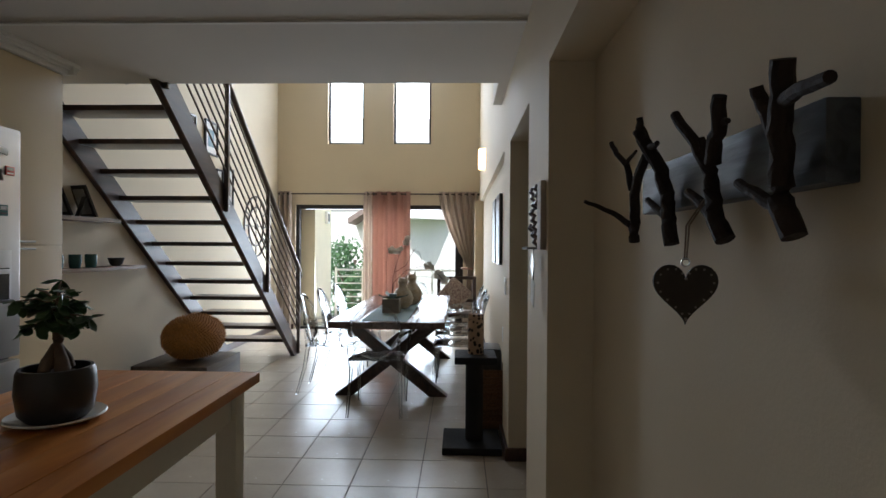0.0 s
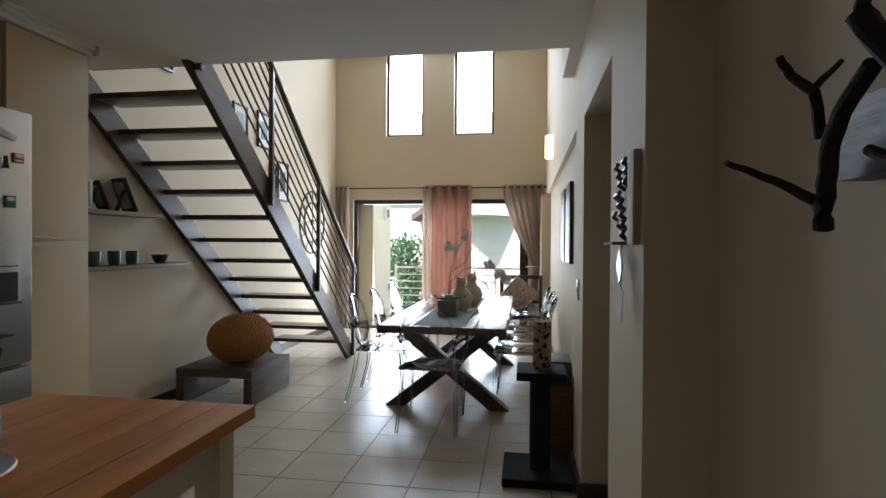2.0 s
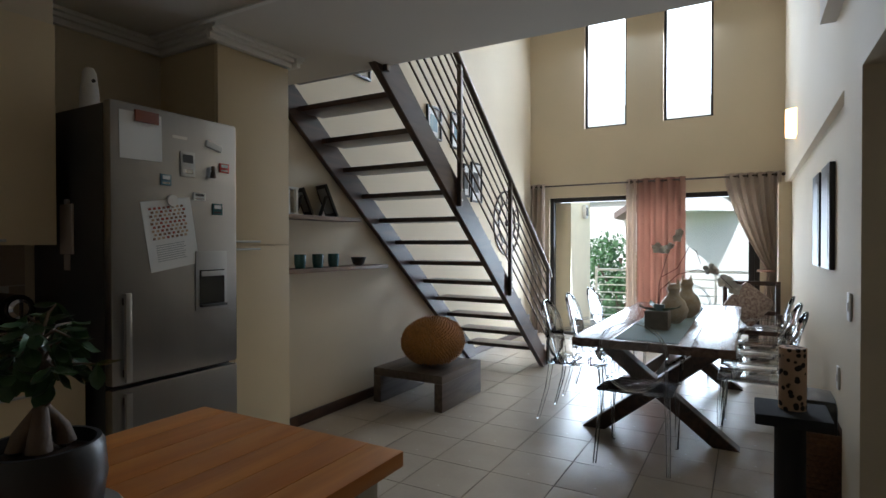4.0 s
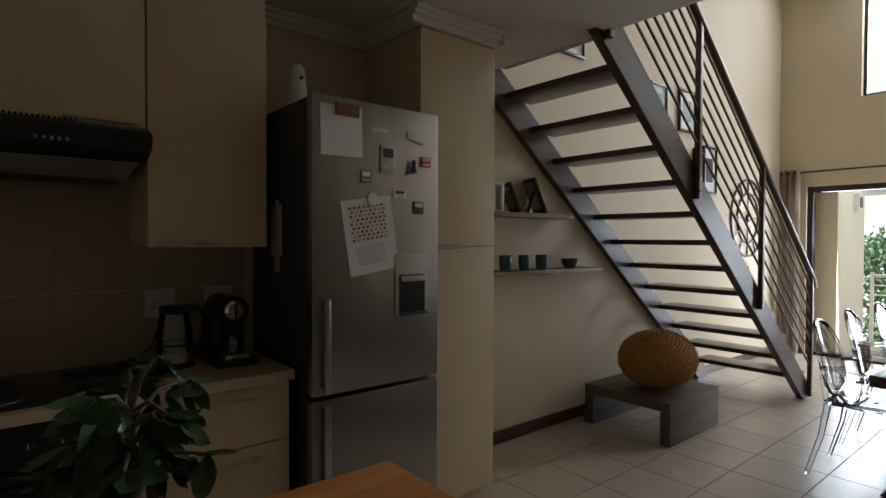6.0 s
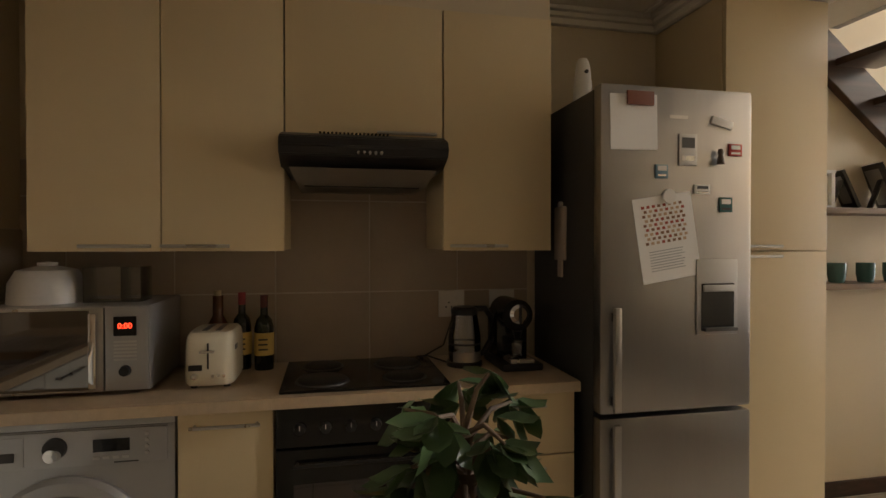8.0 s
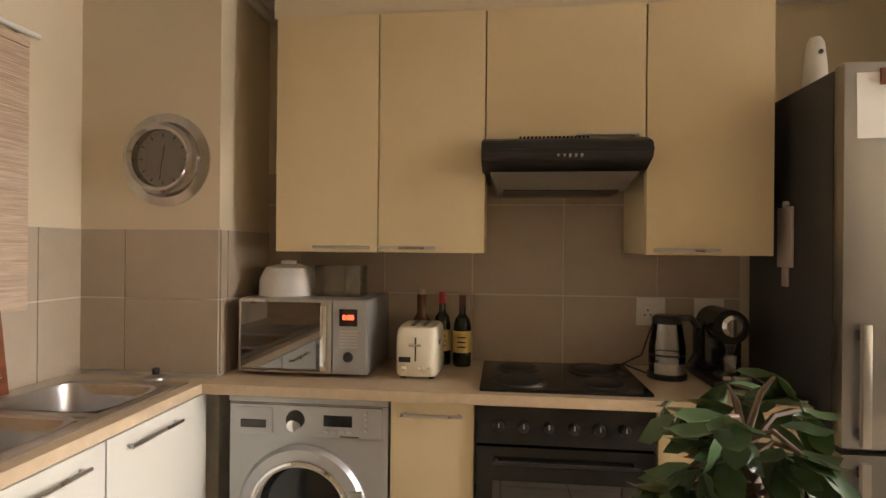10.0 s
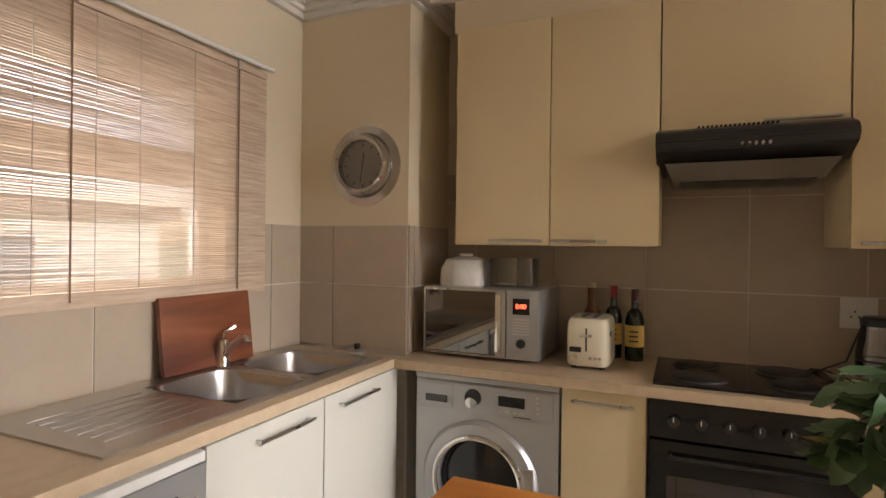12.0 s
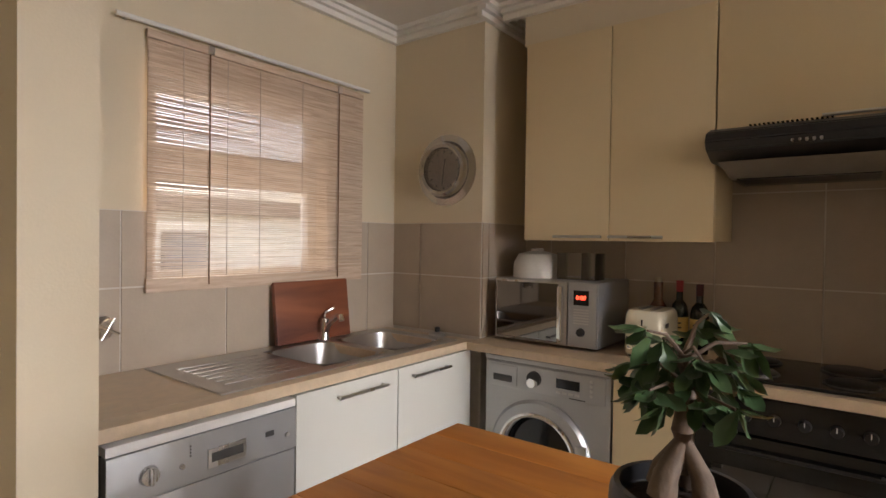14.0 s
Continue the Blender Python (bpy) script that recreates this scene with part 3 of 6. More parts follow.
def washing_machine():
    t = thing("washing_machine", (-3.0, 0.70, 0), "silver front-loading washing machine with chrome porthole", "washing machine")
    y0, y1, xf = 0.40, 0.995, -2.70
    part("body", B(XK + 0.03, xf, y0, y1, 0.015, 0.85, bev=0.012), SILVER, t)
    part("lid", B(XK + 0.03, xf + 0.004, y0 - 0.001, y1 + 0.001, 0.851, 0.872, bev=0.006), SILVER, t)
    part("control_panel", B(xf, xf + 0.008, y0 + 0.008, y1 - 0.02, 0.735, 0.845, bev=0.003), SILVER, t)
    dr = part("drawer", B(xf + 0.008, xf + 0.011, y0 + 0.03, y0 + 0.17, 0.745, 0.835, bev=0.001), SILVER, t)
    part("drawer_grip", B(xf + 0.0112, xf + 0.014, y0 + 0.05, y0 + 0.145, 0.762, 0.79, bev=0.003), DARKSIDE, dr)
    rot = Matrix.Rotation(radians(90), 4, "Y")
    kn = part("knob", L([(0.0, 0), (0.034, 0), (0.032, 0.012), (0.0, 0.013)], (xf + 0.008, y0 + 0.255, 0.795), 28, rot), BLACK, t)
    part("dial", L([(0.0, 0), (0.024, 0), (0.02, 0.022), (0.0, 0.023)], (xf + 0.02, y0 + 0.255, 0.782), 24, rot), CHROME, kn)
    part("display", B(xf + 0.008, xf + 0.0105, y0 + 0.36, y0 + 0.465, 0.775, 0.815, bev=0.001), BLACKGLOSS, t)
    for k in range(4):
        part("button", B(xf + 0.008, xf + 0.012, y0 + 0.36 + k * 0.028, y0 + 0.38 + k * 0.028, 0.752, 0.762, bev=0.002), STEEL, t)
        part("button", L([(0, 0), (0.007, 0), (0.006, 0.004), (0, 0.004)], (xf + 0.008, y0 + 0.515, 0.765 + k * 0.02), 12, rot), STEEL, t)
    part("brand_bar", B(xf + 0.008, xf + 0.0092, y0 + 0.05, y0 + 0.115, 0.823, 0.829), DARKSIDE, t)
    part("model_bar", B(xf + 0.008, xf + 0.0092, y0 + 0.42, y0 + 0.49, 0.738, 0.742), DARKSIDE, t)
    cy, cz = y0 + 0.285, 0.47
    d = part("door", L([(0.165, 0.0), (0.235, 0.0), (0.238, 0.018), (0.225, 0.035), (0.19, 0.042), (0.168, 0.03)], (xf, cy, cz), 56, rot), SILVER, t)
    part("chrome_rim", L([(0.168, 0.0), (0.186, 0.0), (0.186, 0.006), (0.177, 0.010), (0.168, 0.006)], (xf + 0.0405, cy, cz), 56, rot), CHROME, d)
    part("door_glass", L([(0.0, 0.03), (0.10, 0.022), (0.169, 0.0), (0.0, -0.001)], (xf + 0.002, cy, cz), 40, rot), BLACKGLOSS, d)
    part("latch", B(xf + 0.03, xf + 0.046, cy + 0.178, cy + 0.225, cz - 0.05, cz + 0.09, bev=0.008), STEEL, d)
    part("drum", L([(0.0, -0.02), (0.16, -0.0015), (0.16, -0.001), (0.0, -0.001)], (xf + 0.0022, cy, cz), 40, rot), BLACKGLOSS, t)


def microwave():
    t = thing("microwave_oven", (-3.05, 0.66, 0.918), "silver microwave with mirrored door and red clock", "microwave")
    y0, y1, z0, z1, xf = 0.372, 0.885, 0.93, 1.218, -2.83
    part("body", B(XK + 0.02, xf, y0, y1, z0, z1, bev=0.008), SILVER, t)
    for x in (XK + 0.06, xf - 0.06):
        for y in (y0 + 0.05, y1 - 0.05):
            part("foot", R((x, y, 0.9185), (x, y, 0.931), 0.014), BLACK, t)
    d = part("door", B(xf + 0.0005, xf + 0.018, y0 + 0.004, y0 + 0.375, z0 + 0.004, z1 - 0.004, bev=0.004), STEEL, t)
    part("door_glass", B(xf + 0.0182, xf + 0.0205, y0 + 0.014, y0 + 0.333, z0 + 0.012, z1 - 0.012), mat("mirrored dark glass", (0.20, 0.19, 0.18), 0.04, 1.0, vary=0.02, bump=0), d, "mirrored dark glass")
    part("handle", B(xf + 0.018, xf + 0.045, y0 + 0.338, y0 + 0.362, z0 + 0.02, z1 - 0.02, bev=0.006), CHROME, d, "chrome bar handle")
    p = part("control_panel", B(xf + 0.0005, xf + 0.014, y0 + 0.378, y1 - 0.003, z0 + 0.004, z1 - 0.004, bev=0.004), SILVER, t)
    part("display", B(xf + 0.0142, xf + 0.0165, y0 + 0.405, y0 + 0.475, z1 - 0.10, z1 - 0.035), BLACKGLOSS, p)
    c = bpy.data.curves.new("clock_digits", "FONT")
    c.body, c.size, c.extrude, c.align_x = "0:00", 0.026, 0.0004, "CENTER"
    c.materials.append(glow("red display", (1.0, 0.05, 0.02), 2.0))
    o = new("clock_digits", c)
    o.parent = p
    o.matrix_basis = Matrix.Translation(-Vector((-3.05, 0.66, 0.918))) @ pose(xf + 0.0172, y0 + 0.44, z1 - 0.075, 90, 0, 90)
    o.matrix_basis = pose(xf + 0.0172, y0 + 0.44, z1 - 0.075, 90, 0, 90)
    part("knob", L([(0, 0), (0.019, 0), (0.016, 0.016), (0, 0.017)], (xf + 0.014, y0 + 0.44, z0 + 0.07), 20, Matrix.Rotation(radians(90), 4, "Y")), BLACK, p)
    for k in range(6):
        part("key_row", B(xf + 0.0142, xf + 0.0155, y0 + 0.405, y0 + 0.475, z0 + 0.105 + k * 0.012, z0 + 0.111 + k * 0.012), STEEL, p)
    dome = thing("microwave_cover", (-3.0, 0.50, z1 + 0.001), "frosted plastic dome cover standing on the microwave", "food cover")
    part("dome", L([(0.112, 0), (0.12, 0.0), (0.116, 0.07), (0.092, 0.115), (0.04, 0.128), (0.0, 0.129)], (-3.0, 0.50, z1 + 0.001), 32), mat("frosted plastic", (0.62, 0.60, 0.56), 0.35), dome)
    part("knob", L([(0.03, 0), (0.032, 0.012), (0.0, 0.016)], (-3.0, 0.50, z1 + 0.1305), 20), WHITE, dome)
    bx = thing("acrylic_box", (-3.0, 0.73, z1 + 0.001), "clear acrylic box on top of the microwave", "box")
    for a in ((-3.06, -3.055, 0.635, 0.825, 0, 0.125), (-2.945, -2.94, 0.635, 0.825, 0, 0.125), (-3.055, -2.945, 0.635, 0.64, 0, 0.125), (-3.055, -2.945, 0.755, 0.76, 0, 0.125), (-3.055, -2.945, 0.82, 0.825, 0, 0.125), (-3.055, -2.945, 0.64, 0.82, 0, 0.004)):
        part("panel", B(*a[:4], z1 + 0.0012 + a[4], z1 + 0.0012 + a[5]), GHOST, bx)


def toaster():
    x0, x1, y0, y1, z0 = -3.10, -2.83, 0.985, 1.155, 0.93
    t = thing("toaster", ((x0 + x1) / 2, (y0 + y1) / 2, 0.918), "cream retro toaster with chrome lever", "toaster")
    bm = bmesh.new()
    rings = []
    for q, z in ((0.94, 0.0), (1.0, 0.012), (1.0, 0.12), (0.985, 0.15), (0.94, 0.172), (0.84, 0.184), (0.6, 0.187)):
        ring = []
        for k in range(36):
            c, s = math.cos(k * math.pi / 18), math.sin(k * math.pi / 18)
            ring.append(bm.verts.new(((x0 + x1) / 2 + math.copysign(abs(c) ** 0.4, c) * (x1 - x0) / 2 * q, (y0 + y1) / 2 + math.copysign(abs(s) ** 0.4, s) * (y1 - y0) / 2 * q, z0 + z)))
        rings.append(ring)
    for ra, rb in zip(rings, rings[1:]):
        for k in range(36):
            bm.faces.new((ra[k], ra[(k + 1) % 36], rb[(k + 1) % 36], rb[k]))
    bm.faces.new(rings[0][::-1]), bm.faces.new(rings[-1])
    part("body", bm, CREAMGLOSS, t)
    for y in (1.04, 1.085):
        part("slot", B(x0 + 0.06, x1 - 0.05, y, y + 0.018, z0 + 0.184, z0 + 0.1885), BLACK, t)
    for x in (x0 + 0.04, x1 - 0.04):
        for y in (y0 + 0.03, y1 - 0.03):
            part("foot", R((x, y, 0.9185), (x, y, 0.932), 0.012), BLACK, t)
    part("lever_slot", B(x1 - 0.001, x1 + 0.001, 1.066, 1.072, z0 + 0.06, z0 + 0.15), BLACK, t)
    part("lever", B(x1, x1 + 0.022, 1.045, 1.093, z0 + 0.118, z0 + 0.128, bev=0.004), CHROME, t, "chrome lever")
    rot = Matrix.Rotation(radians(90), 4, "Y")
    part("knob", L([(0, 0), (0.012, 0), (0.01, 0.014), (0, 0.015)], (x1, 1.025, z0 + 0.035), 16, rot), CHROME, t)
    part("scale", B(x1 - 0.001, x1 + 0.001, 1.005, 1.05, z0 + 0.055, z0 + 0.075, bev=0.0), BLACK, t)
    for k in range(3):
        part("button", L([(0, 0), (0.006, 0), (0.005, 0.006), (0, 0.006)], (x1, 1.085 + k * 0.018, z0 + 0.035), 12, rot), CHROME, t)
    part("badge", B(-2.90, -2.86, y1 - 0.001, y1 + 0.002, z0 + 0.12, z0 + 0.138, bev=0.001), DARKSIDE, t)


def bottle(x, y, prof, material, cap, lab, label, text=""):
    t = thing("bottle", (x, y, 0.918), label, "bottle", "bottles on the worktop")
    part("glass", L(prof, (x, y, 0.9185), 28), material, t)
    h, r = prof[-1][1], prof[-1][0]
    part("cap", L([(0.0, 0), (0.0155, 0), (0.0155, 0.05), (0.0, 0.052)], (x, y, 0.9185 + h - 0.03), 20), cap, t)
    rb = max(q[0] for q in prof) + 0.0008
    lb = part("label", L([(rb, 0.06), (rb + 0.0004, 0.06), (rb + 0.0004, 0.15), (rb, 0.15)], (x, y, 0.9185), 28), lab, t)
    for k in range(3):
        part("print_bar", B(x + rb, x + rb + 0.0016, y - 0.018, y + 0.018, 1.0 + k * 0.02, 1.006 + k * 0.02), BLACK, lb)


def bottles():
    wine = [(0.0, 0), (0.036, 0), (0.037, 0.01), (0.037, 0.17), (0.03, 0.205), (0.0145, 0.225), (0.0135, 0.29), (0.0, 0.291)]
    wsk = [(0.0, 0), (0.037, 0), (0.038, 0.01), (0.038, 0.17), (0.03, 0.20), (0.015, 0.22), (0.014, 0.28), (0.0, 0.281)]
    bottle(-3.12, 1.225, wsk, BOTTLE, mat("dark red foil", (0.08, 0.012, 0.01), 0.3), LABELY, "green whiskey bottle with cream yellow label")
    bottle(-3.15, 1.135, wine, BOTTLE, mat("red foil", (0.28, 0.02, 0.025), 0.3), LABELY, "dark wine bottle with red foil neck")
    bottle(-3.14, 1.045, [(0, 0), (0.045, 0), (0.045, 0.14), (0.036, 0.19), (0.02, 0.22), (0.02, 0.30), (0, 0.301)], AMBER, mat("cream stopper", (0.55, 0.45, 0.30), 0.6), LABELY, "amber spirit bottle with cream stopper")


def kettle():
    x, y, z = -3.02, 2.04, 0.9185
    t = thing("kettle", (x, y, 0.918), "glass kettle with black handle and steel base", "kettle")
    part("base", L([(0, 0), (0.075, 0), (0.075, 0.018), (0.068, 0.022), (0, 0.022)], (x, y, z), 32), BLACK, t)
    part("steel_band", L([(0, 0), (0.068, 0), (0.068, 0.04), (0, 0.04)], (x, y, z + 0.0225), 32), STEEL, t)
    part("jug", L([(0.064, 0.0), (0.068, 0.0), (0.068, 0.06), (0.054, 0.15), (0.05, 0.15), (0.064, 0.06)], (x, y, z + 0.063), 32), GHOST, t)
    part("water_band", L([(0.0685, 0.0), (0.0695, 0), (0.0695, 0.008), (0.0685, 0.008)], (x, y, z + 0.09), 32), BLACK, t)
    part("lid", L([(0, 0), (0.056, 0), (0.057, 0.022), (0.045, 0.032), (0, 0.034)], (x, y, z + 0.2135), 32), BLACK, t)
    part("handle", T([(x, y + 0.04, z + 0.235), (x, y + 0.09, z + 0.235), (x, y + 0.115, z + 0.20), (x, y + 0.115, z + 0.10), (x, y + 0.085, z + 0.05), (x, y + 0.06, z + 0.045)], 0.014, 10), BLACK, t)
    part("cord", T([(x - 0.03, y - 0.07, z + 0.008), (x - 0.05, y - 0.15, z + 0.035), (x - 0.07, y - 0.19, z + 0.03), (x - 0.12, y - 0.17, z + 0.01), (x - 0.19, y - 0.05, z + 0.05), (XK + 0.03, y, z + 0.2)], 0.0035, 8), BLACK, t)


def coffee_machine():
    x, y, z = -2.98, 2.24, 0.9185
    t = thing("coffee_machine", (x, y, 0.918), "black capsule coffee machine with chrome lever", "coffee machine")
    part("base", B(x - 0.15, x + 0.13, y - 0.085, y + 0.085, z, z + 0.03, bev=0.012), BLACK, t)
    bm = B(x - 0.15, x - 0.01, y - 0.07, y + 0.07, z + 0.0305, z + 0.23, bev=0.02)
    part("body", bm, BLACKGLOSS, t)
    part("head", R((x - 0.12, y, z + 0.215), (x + 0.06, y, z + 0.215), 0.065, seg=28), BLACKGLOSS, t)
    part("lever", L([(0, 0), (0.04, 0), (0.04, 0.02), (0.028, 0.03), (0, 0.03)], (x + 0.0605, y, z + 0.222), 28, Matrix.Rotation(radians(90), 4, "Y")), CHROME, t, "round chrome front")
    part("lever_bar", B(x + 0.091, x + 0.097, y - 0.005, y + 0.005, z + 0.185, z + 0.25, bev=0.002), BLACK, t)
    part("cup", L([(0, 0), (0.028, 0), (0.034, 0.06), (0.031, 0.06), (0.026, 0.004), (0, 0.004)], (x + 0.055, y, z + 0.046), 24), GHOST, t)
    part("drip_tray", B(x, x + 0.12, y - 0.05, y + 0.05, z + 0.0305, z + 0.045, bev=0.004), STEEL, t)
    part("spout", L([(0.0, 0.0), (0.012, 0.0), (0.02, 0.03), (0, 0.03)], (x + 0.055, y, z + 0.122), 16), BLACK, t)


def socket(x, y, z, label, face="x"):
    t = thing("wall_socket", (x, y, z), label, "socket", "white wall sockets")
    if face == "x":
        part("plate", B(x, x + 0.009, y - 0.06, y + 0.06, z - 0.06, z + 0.06, bev=0.003), WHITE, t)
        part("switch", B(x + 0.009, x + 0.013, y + 0.02, y + 0.035, z + 0.015, z + 0.04, bev=0.001), WHITE, t)
        for dy, dz in ((-0.025, 0.0), (0.0, 0.0), (-0.0125, 0.02)):
            part("hole", R((x + 0.0085, y + dy, z + dz - 0.015), (x + 0.0095, y + dy, z + dz - 0.015), 0.004, seg=10), BLACK, t)
    else:
        part("plate", B(x - 0.009, x, y - 0.035, y + 0.035, z - 0.06, z + 0.06, bev=0.003), WHITE, t)
        part("switch", B(x - 0.013, x - 0.009, y - 0.012, y + 0.012, z - 0.02, z + 0.02, bev=0.001), WHITE, t)


def fridge():
    x0, xf, y0, y1 = -3.22, -2.64, 2.43, 3.048
    t = thing("fridge_freezer", (-2.93, 2.75, 0), "tall silver fridge-freezer with water dispenser and dark sides", "fridge")
    part("body", B(x0, xf, y0, y1, 0.02, 1.992, bev=0.008), DARKSIDE, t)
    up = part("fridge_door", B(xf + 0.004, xf + 0.06, y0 - 0.004, y1 + 0.002, 0.815, 2.0, bev=0.016), FRIDGE, t, "brushed silver upper door")
    lo = part("freezer_door", B(xf + 0.004, xf + 0.06, y0 - 0.004, y1 + 0.002, 0.04, 0.80, bev=0.016), FRIDGE, t, "brushed silver lower door")
    part("foot", R((-2.75, y0 + 0.06, 0), (-2.75, y0 + 0.06, 0.03), 0.02), BLACK, t)
    part("foot", R((-2.75, y1 - 0.06, 0), (-2.75, y1 - 0.06, 0.03), 0.02), BLACK, t)
    X = xf + 0.06
    for d, a, b in ((up, 0.83, 1.20), (lo, 0.42, 0.785)):
        h = part("handle", B(X + 0.018, X + 0.036, y0 + 0.035, y0 + 0.062, a, b, bev=0.006), STEEL, d, "vertical bar handle")
        part("bracket", B(X - 0.002, X + 0.0185, y0 + 0.04, y0 + 0.057, a + 0.02, a + 0.05), DARKSIDE, d)
        part("bracket", B(X - 0.002, X + 0.0185, y0 + 0.04, y0 + 0.057, b - 0.05, b - 0.02), DARKSIDE, d)
    part("dispenser_frame", B(X, X + 0.006, 2.81, 2.985, 1.09, 1.37, bev=0.004), SILVER, up)
    part("dispenser_recess", B(X + 0.0062, X + 0.0075, 2.83, 2.968, 1.105, 1.28), BLACKGLOSS, up, "dark water dispenser recess")
    part("dispenser_tray", B(X + 0.0076, X + 0.03, 2.83, 2.968, 1.105, 1.118, bev=0.003), DARKSIDE, up)
    part("dispenser_shade", B(X + 0.0076, X + 0.016, 2.835, 2.963, 1.25, 1.275, bev=0.003), SILVER, up)
    part("badge", B(X, X + 0.0015, 2.70, 2.775, 1.885, 1.897), STEEL, up)
    return X


def fridge_bits(X):
    tilt = lambda y, z, a: Matrix.Translation((0, y, z)) @ Matrix.Rotation(radians(a), 4, "X") @ Matrix.Translation((0, -y, -z))
    X += 0.0008
    solo("paper_note", B(X, X + 0.0015, 2.462, 2.648, 1.765, 1.965, m=tilt(2.55, 1.86, 1)), PAPER, "blank white paper held on the fridge door", "paper")
    solo("fridge_magnet", B(X + 0.0018, X + 0.011, 2.525, 2.63, 1.925, 1.975, bev=0.002), mat("russet card", (0.22, 0.07, 0.035), 0.6), "russet brown magnet clip on the fridge door", "magnet", "fridge magnets")
    cal = thing("calendar_sheet", (X, 2.69, 1.30), "printed calendar sheet with rows of small pictures", "calendar")
    mm = tilt(2.69, 1.45, 9)
    part("sheet", B(X, X + 0.0015, 2.57, 2.81, 1.295, 1.605, m=mm), PAPER, cal)
    rr = random.Random(2)
    for r in range(9):
        for c in range(8):
            y, z = 2.607 + c * 0.022 + (0.008 if r % 2 else 0), 1.57 - r * 0.0165
            part("picture", B(X + 0.0016, X + 0.0026, y - 0.006, y + 0.006, z - 0.005, z + 0.005, m=mm), rr.choice((CALRED, CALBROWN, CALTAN)), cal)
    for r in range(8):
        part("print_line", B(X + 0.0016, X + 0.0024, 2.61, 2.765 - rr.uniform(0, 0.03), 1.335 + r * 0.010, 1.338 + r * 0.010, m=mm), mat("grey print", (0.4, 0.4, 0.4), 0.9) if r == 0 else bpy.data.materials["grey print"], cal)
    part("clip", L([(0, 0), (0.028, 0), (0.026, 0.008), (0, 0.009)], (X + 0.002, 2.695, 1.60), 20, Matrix.Rotation(radians(90), 4, "Y")), WHITE, cal, "white magnetic clip")
    for nm, a, m_, lab in ((0, (2.735, 2.81, 1.715, 1.83), SILVER, "grey calculator-like magnet on the fridge"), (1, (2.64, 2.69, 1.665, 1.715), BLUE, "small blue and red picture magnet"), (2, (2.80, 2.865, 1.61, 1.645), PAPER, "small white picture magnet"),
                           (3, (2.905, 2.96, 1.545, 1.60), TEAL, "small teal picture magnet on the fridge"), (4, (2.945, 3.0, 1.755, 1.80), RED, "small red square magnet on the fridge")):
        k = thing("fridge_magnet", (X, (a[0] + a[1]) / 2, a[2]), lab, "magnet", "fridge magnets")
        part("body", B(X, X + 0.006, *a, bev=0.0015), m_, k)
        w, h = a[1] - a[0], a[3] - a[2]
        part("print", B(X + 0.0062, X + 0.0072, a[0] + w * 0.15, a[1] - w * 0.15, a[2] + h * 0.55, a[3] - h * 0.12), DARKSIDE if nm in (0, 2) else PAPER, k)
        part("print", B(X + 0.0062, X + 0.0072, a[0] + w * 0.15, a[1] - w * 0.15, a[2] + h * 0.15, a[2] + h * 0.3), BLACK if nm == 3 else STEEL, k)
    solo("fridge_magnet", B(X, X + 0.008, 2.87, 2.96, 1.862, 1.892, bev=0.003, m=tilt(2.915, 1.877, -14)), WHITE, "slanted white strip magnet", "magnet", "fridge magnets")
    bm = L([(0, 0), (0.014, 0), (0.012, 0.02), (0.008, 0.032), (0.011, 0.042), (0.008, 0.055), (0, 0.057)], (X + 0.016, 2.90, 1.722), 14)
    solo("fridge_magnet", bm, mat("bronze figurine", (0.07, 0.05, 0.035), 0.5), "small dark bronze figurine magnet", "magnet", "fridge magnets")
    o = thing("oven_glove", (-2.95, 2.43, 1.45), "pale cloth hanging on the dark fridge side", "cloth")
    part("cloth", B(-2.96, -2.86, 2.416, 2.427, 1.36, 1.58, bev=0.005), CURTAIN, o)
    part("hook", R((-2.91, 2.429, 1.59), (-2.91, 2.415, 1.59), 0.012), WHITE, o)
    part("tail", B(-2.93, -2.89, 2.418, 2.426, 1.29, 1.359, bev=0.003), CURTAIN, o)
    v = thing("spray_bottle", (-2.93, 2.53, 1.993), "white plastic dispenser standing on the fridge", "bottle")
    part("body", L([(0, 0), (0.042, 0), (0.038, 0.10), (0.028, 0.19), (0.018, 0.21), (0, 0.212)], (-2.93, 2.53, 1.9932), 24), WHITE, v)
    part("button", R((-2.905, 2.53, 2.14), (-2.892, 2.53, 2.143), 0.008), DARKSIDE, v)


CALRED = mat("red print", (0.40, 0.08, 0.05), 0.8)
CALBROWN = mat("brown print", (0.25, 0.13, 0.07), 0.8)
CALTAN = mat("tan print", (0.55, 0.38, 0.25), 0.8)


def tall_unit():
    t = thing("tall_cabinet", (-3.0, 3.35, 0), "tall cream larder cabinet reaching the ceiling", "cabinet")
    y0, y1 = 3.075, 3.58
    part("body", B(XS + 0.005, -2.775, y0, y1, 0.0, 2.46), CAB, t)
    for a, b, hz in ((1.40, 2.46, 1.417), (0.10, 1.394, 1.375)):
        d = part("door", B(-2.773, -2.753, y0 + 0.002, y1 - 0.002, a, b, bev=0.0015), CAB, t)
        bar_handle(d, (-2.753, y0 + 0.03, hz), (-2.753, y0 + 0.26, hz), (0.022, 0, 0))


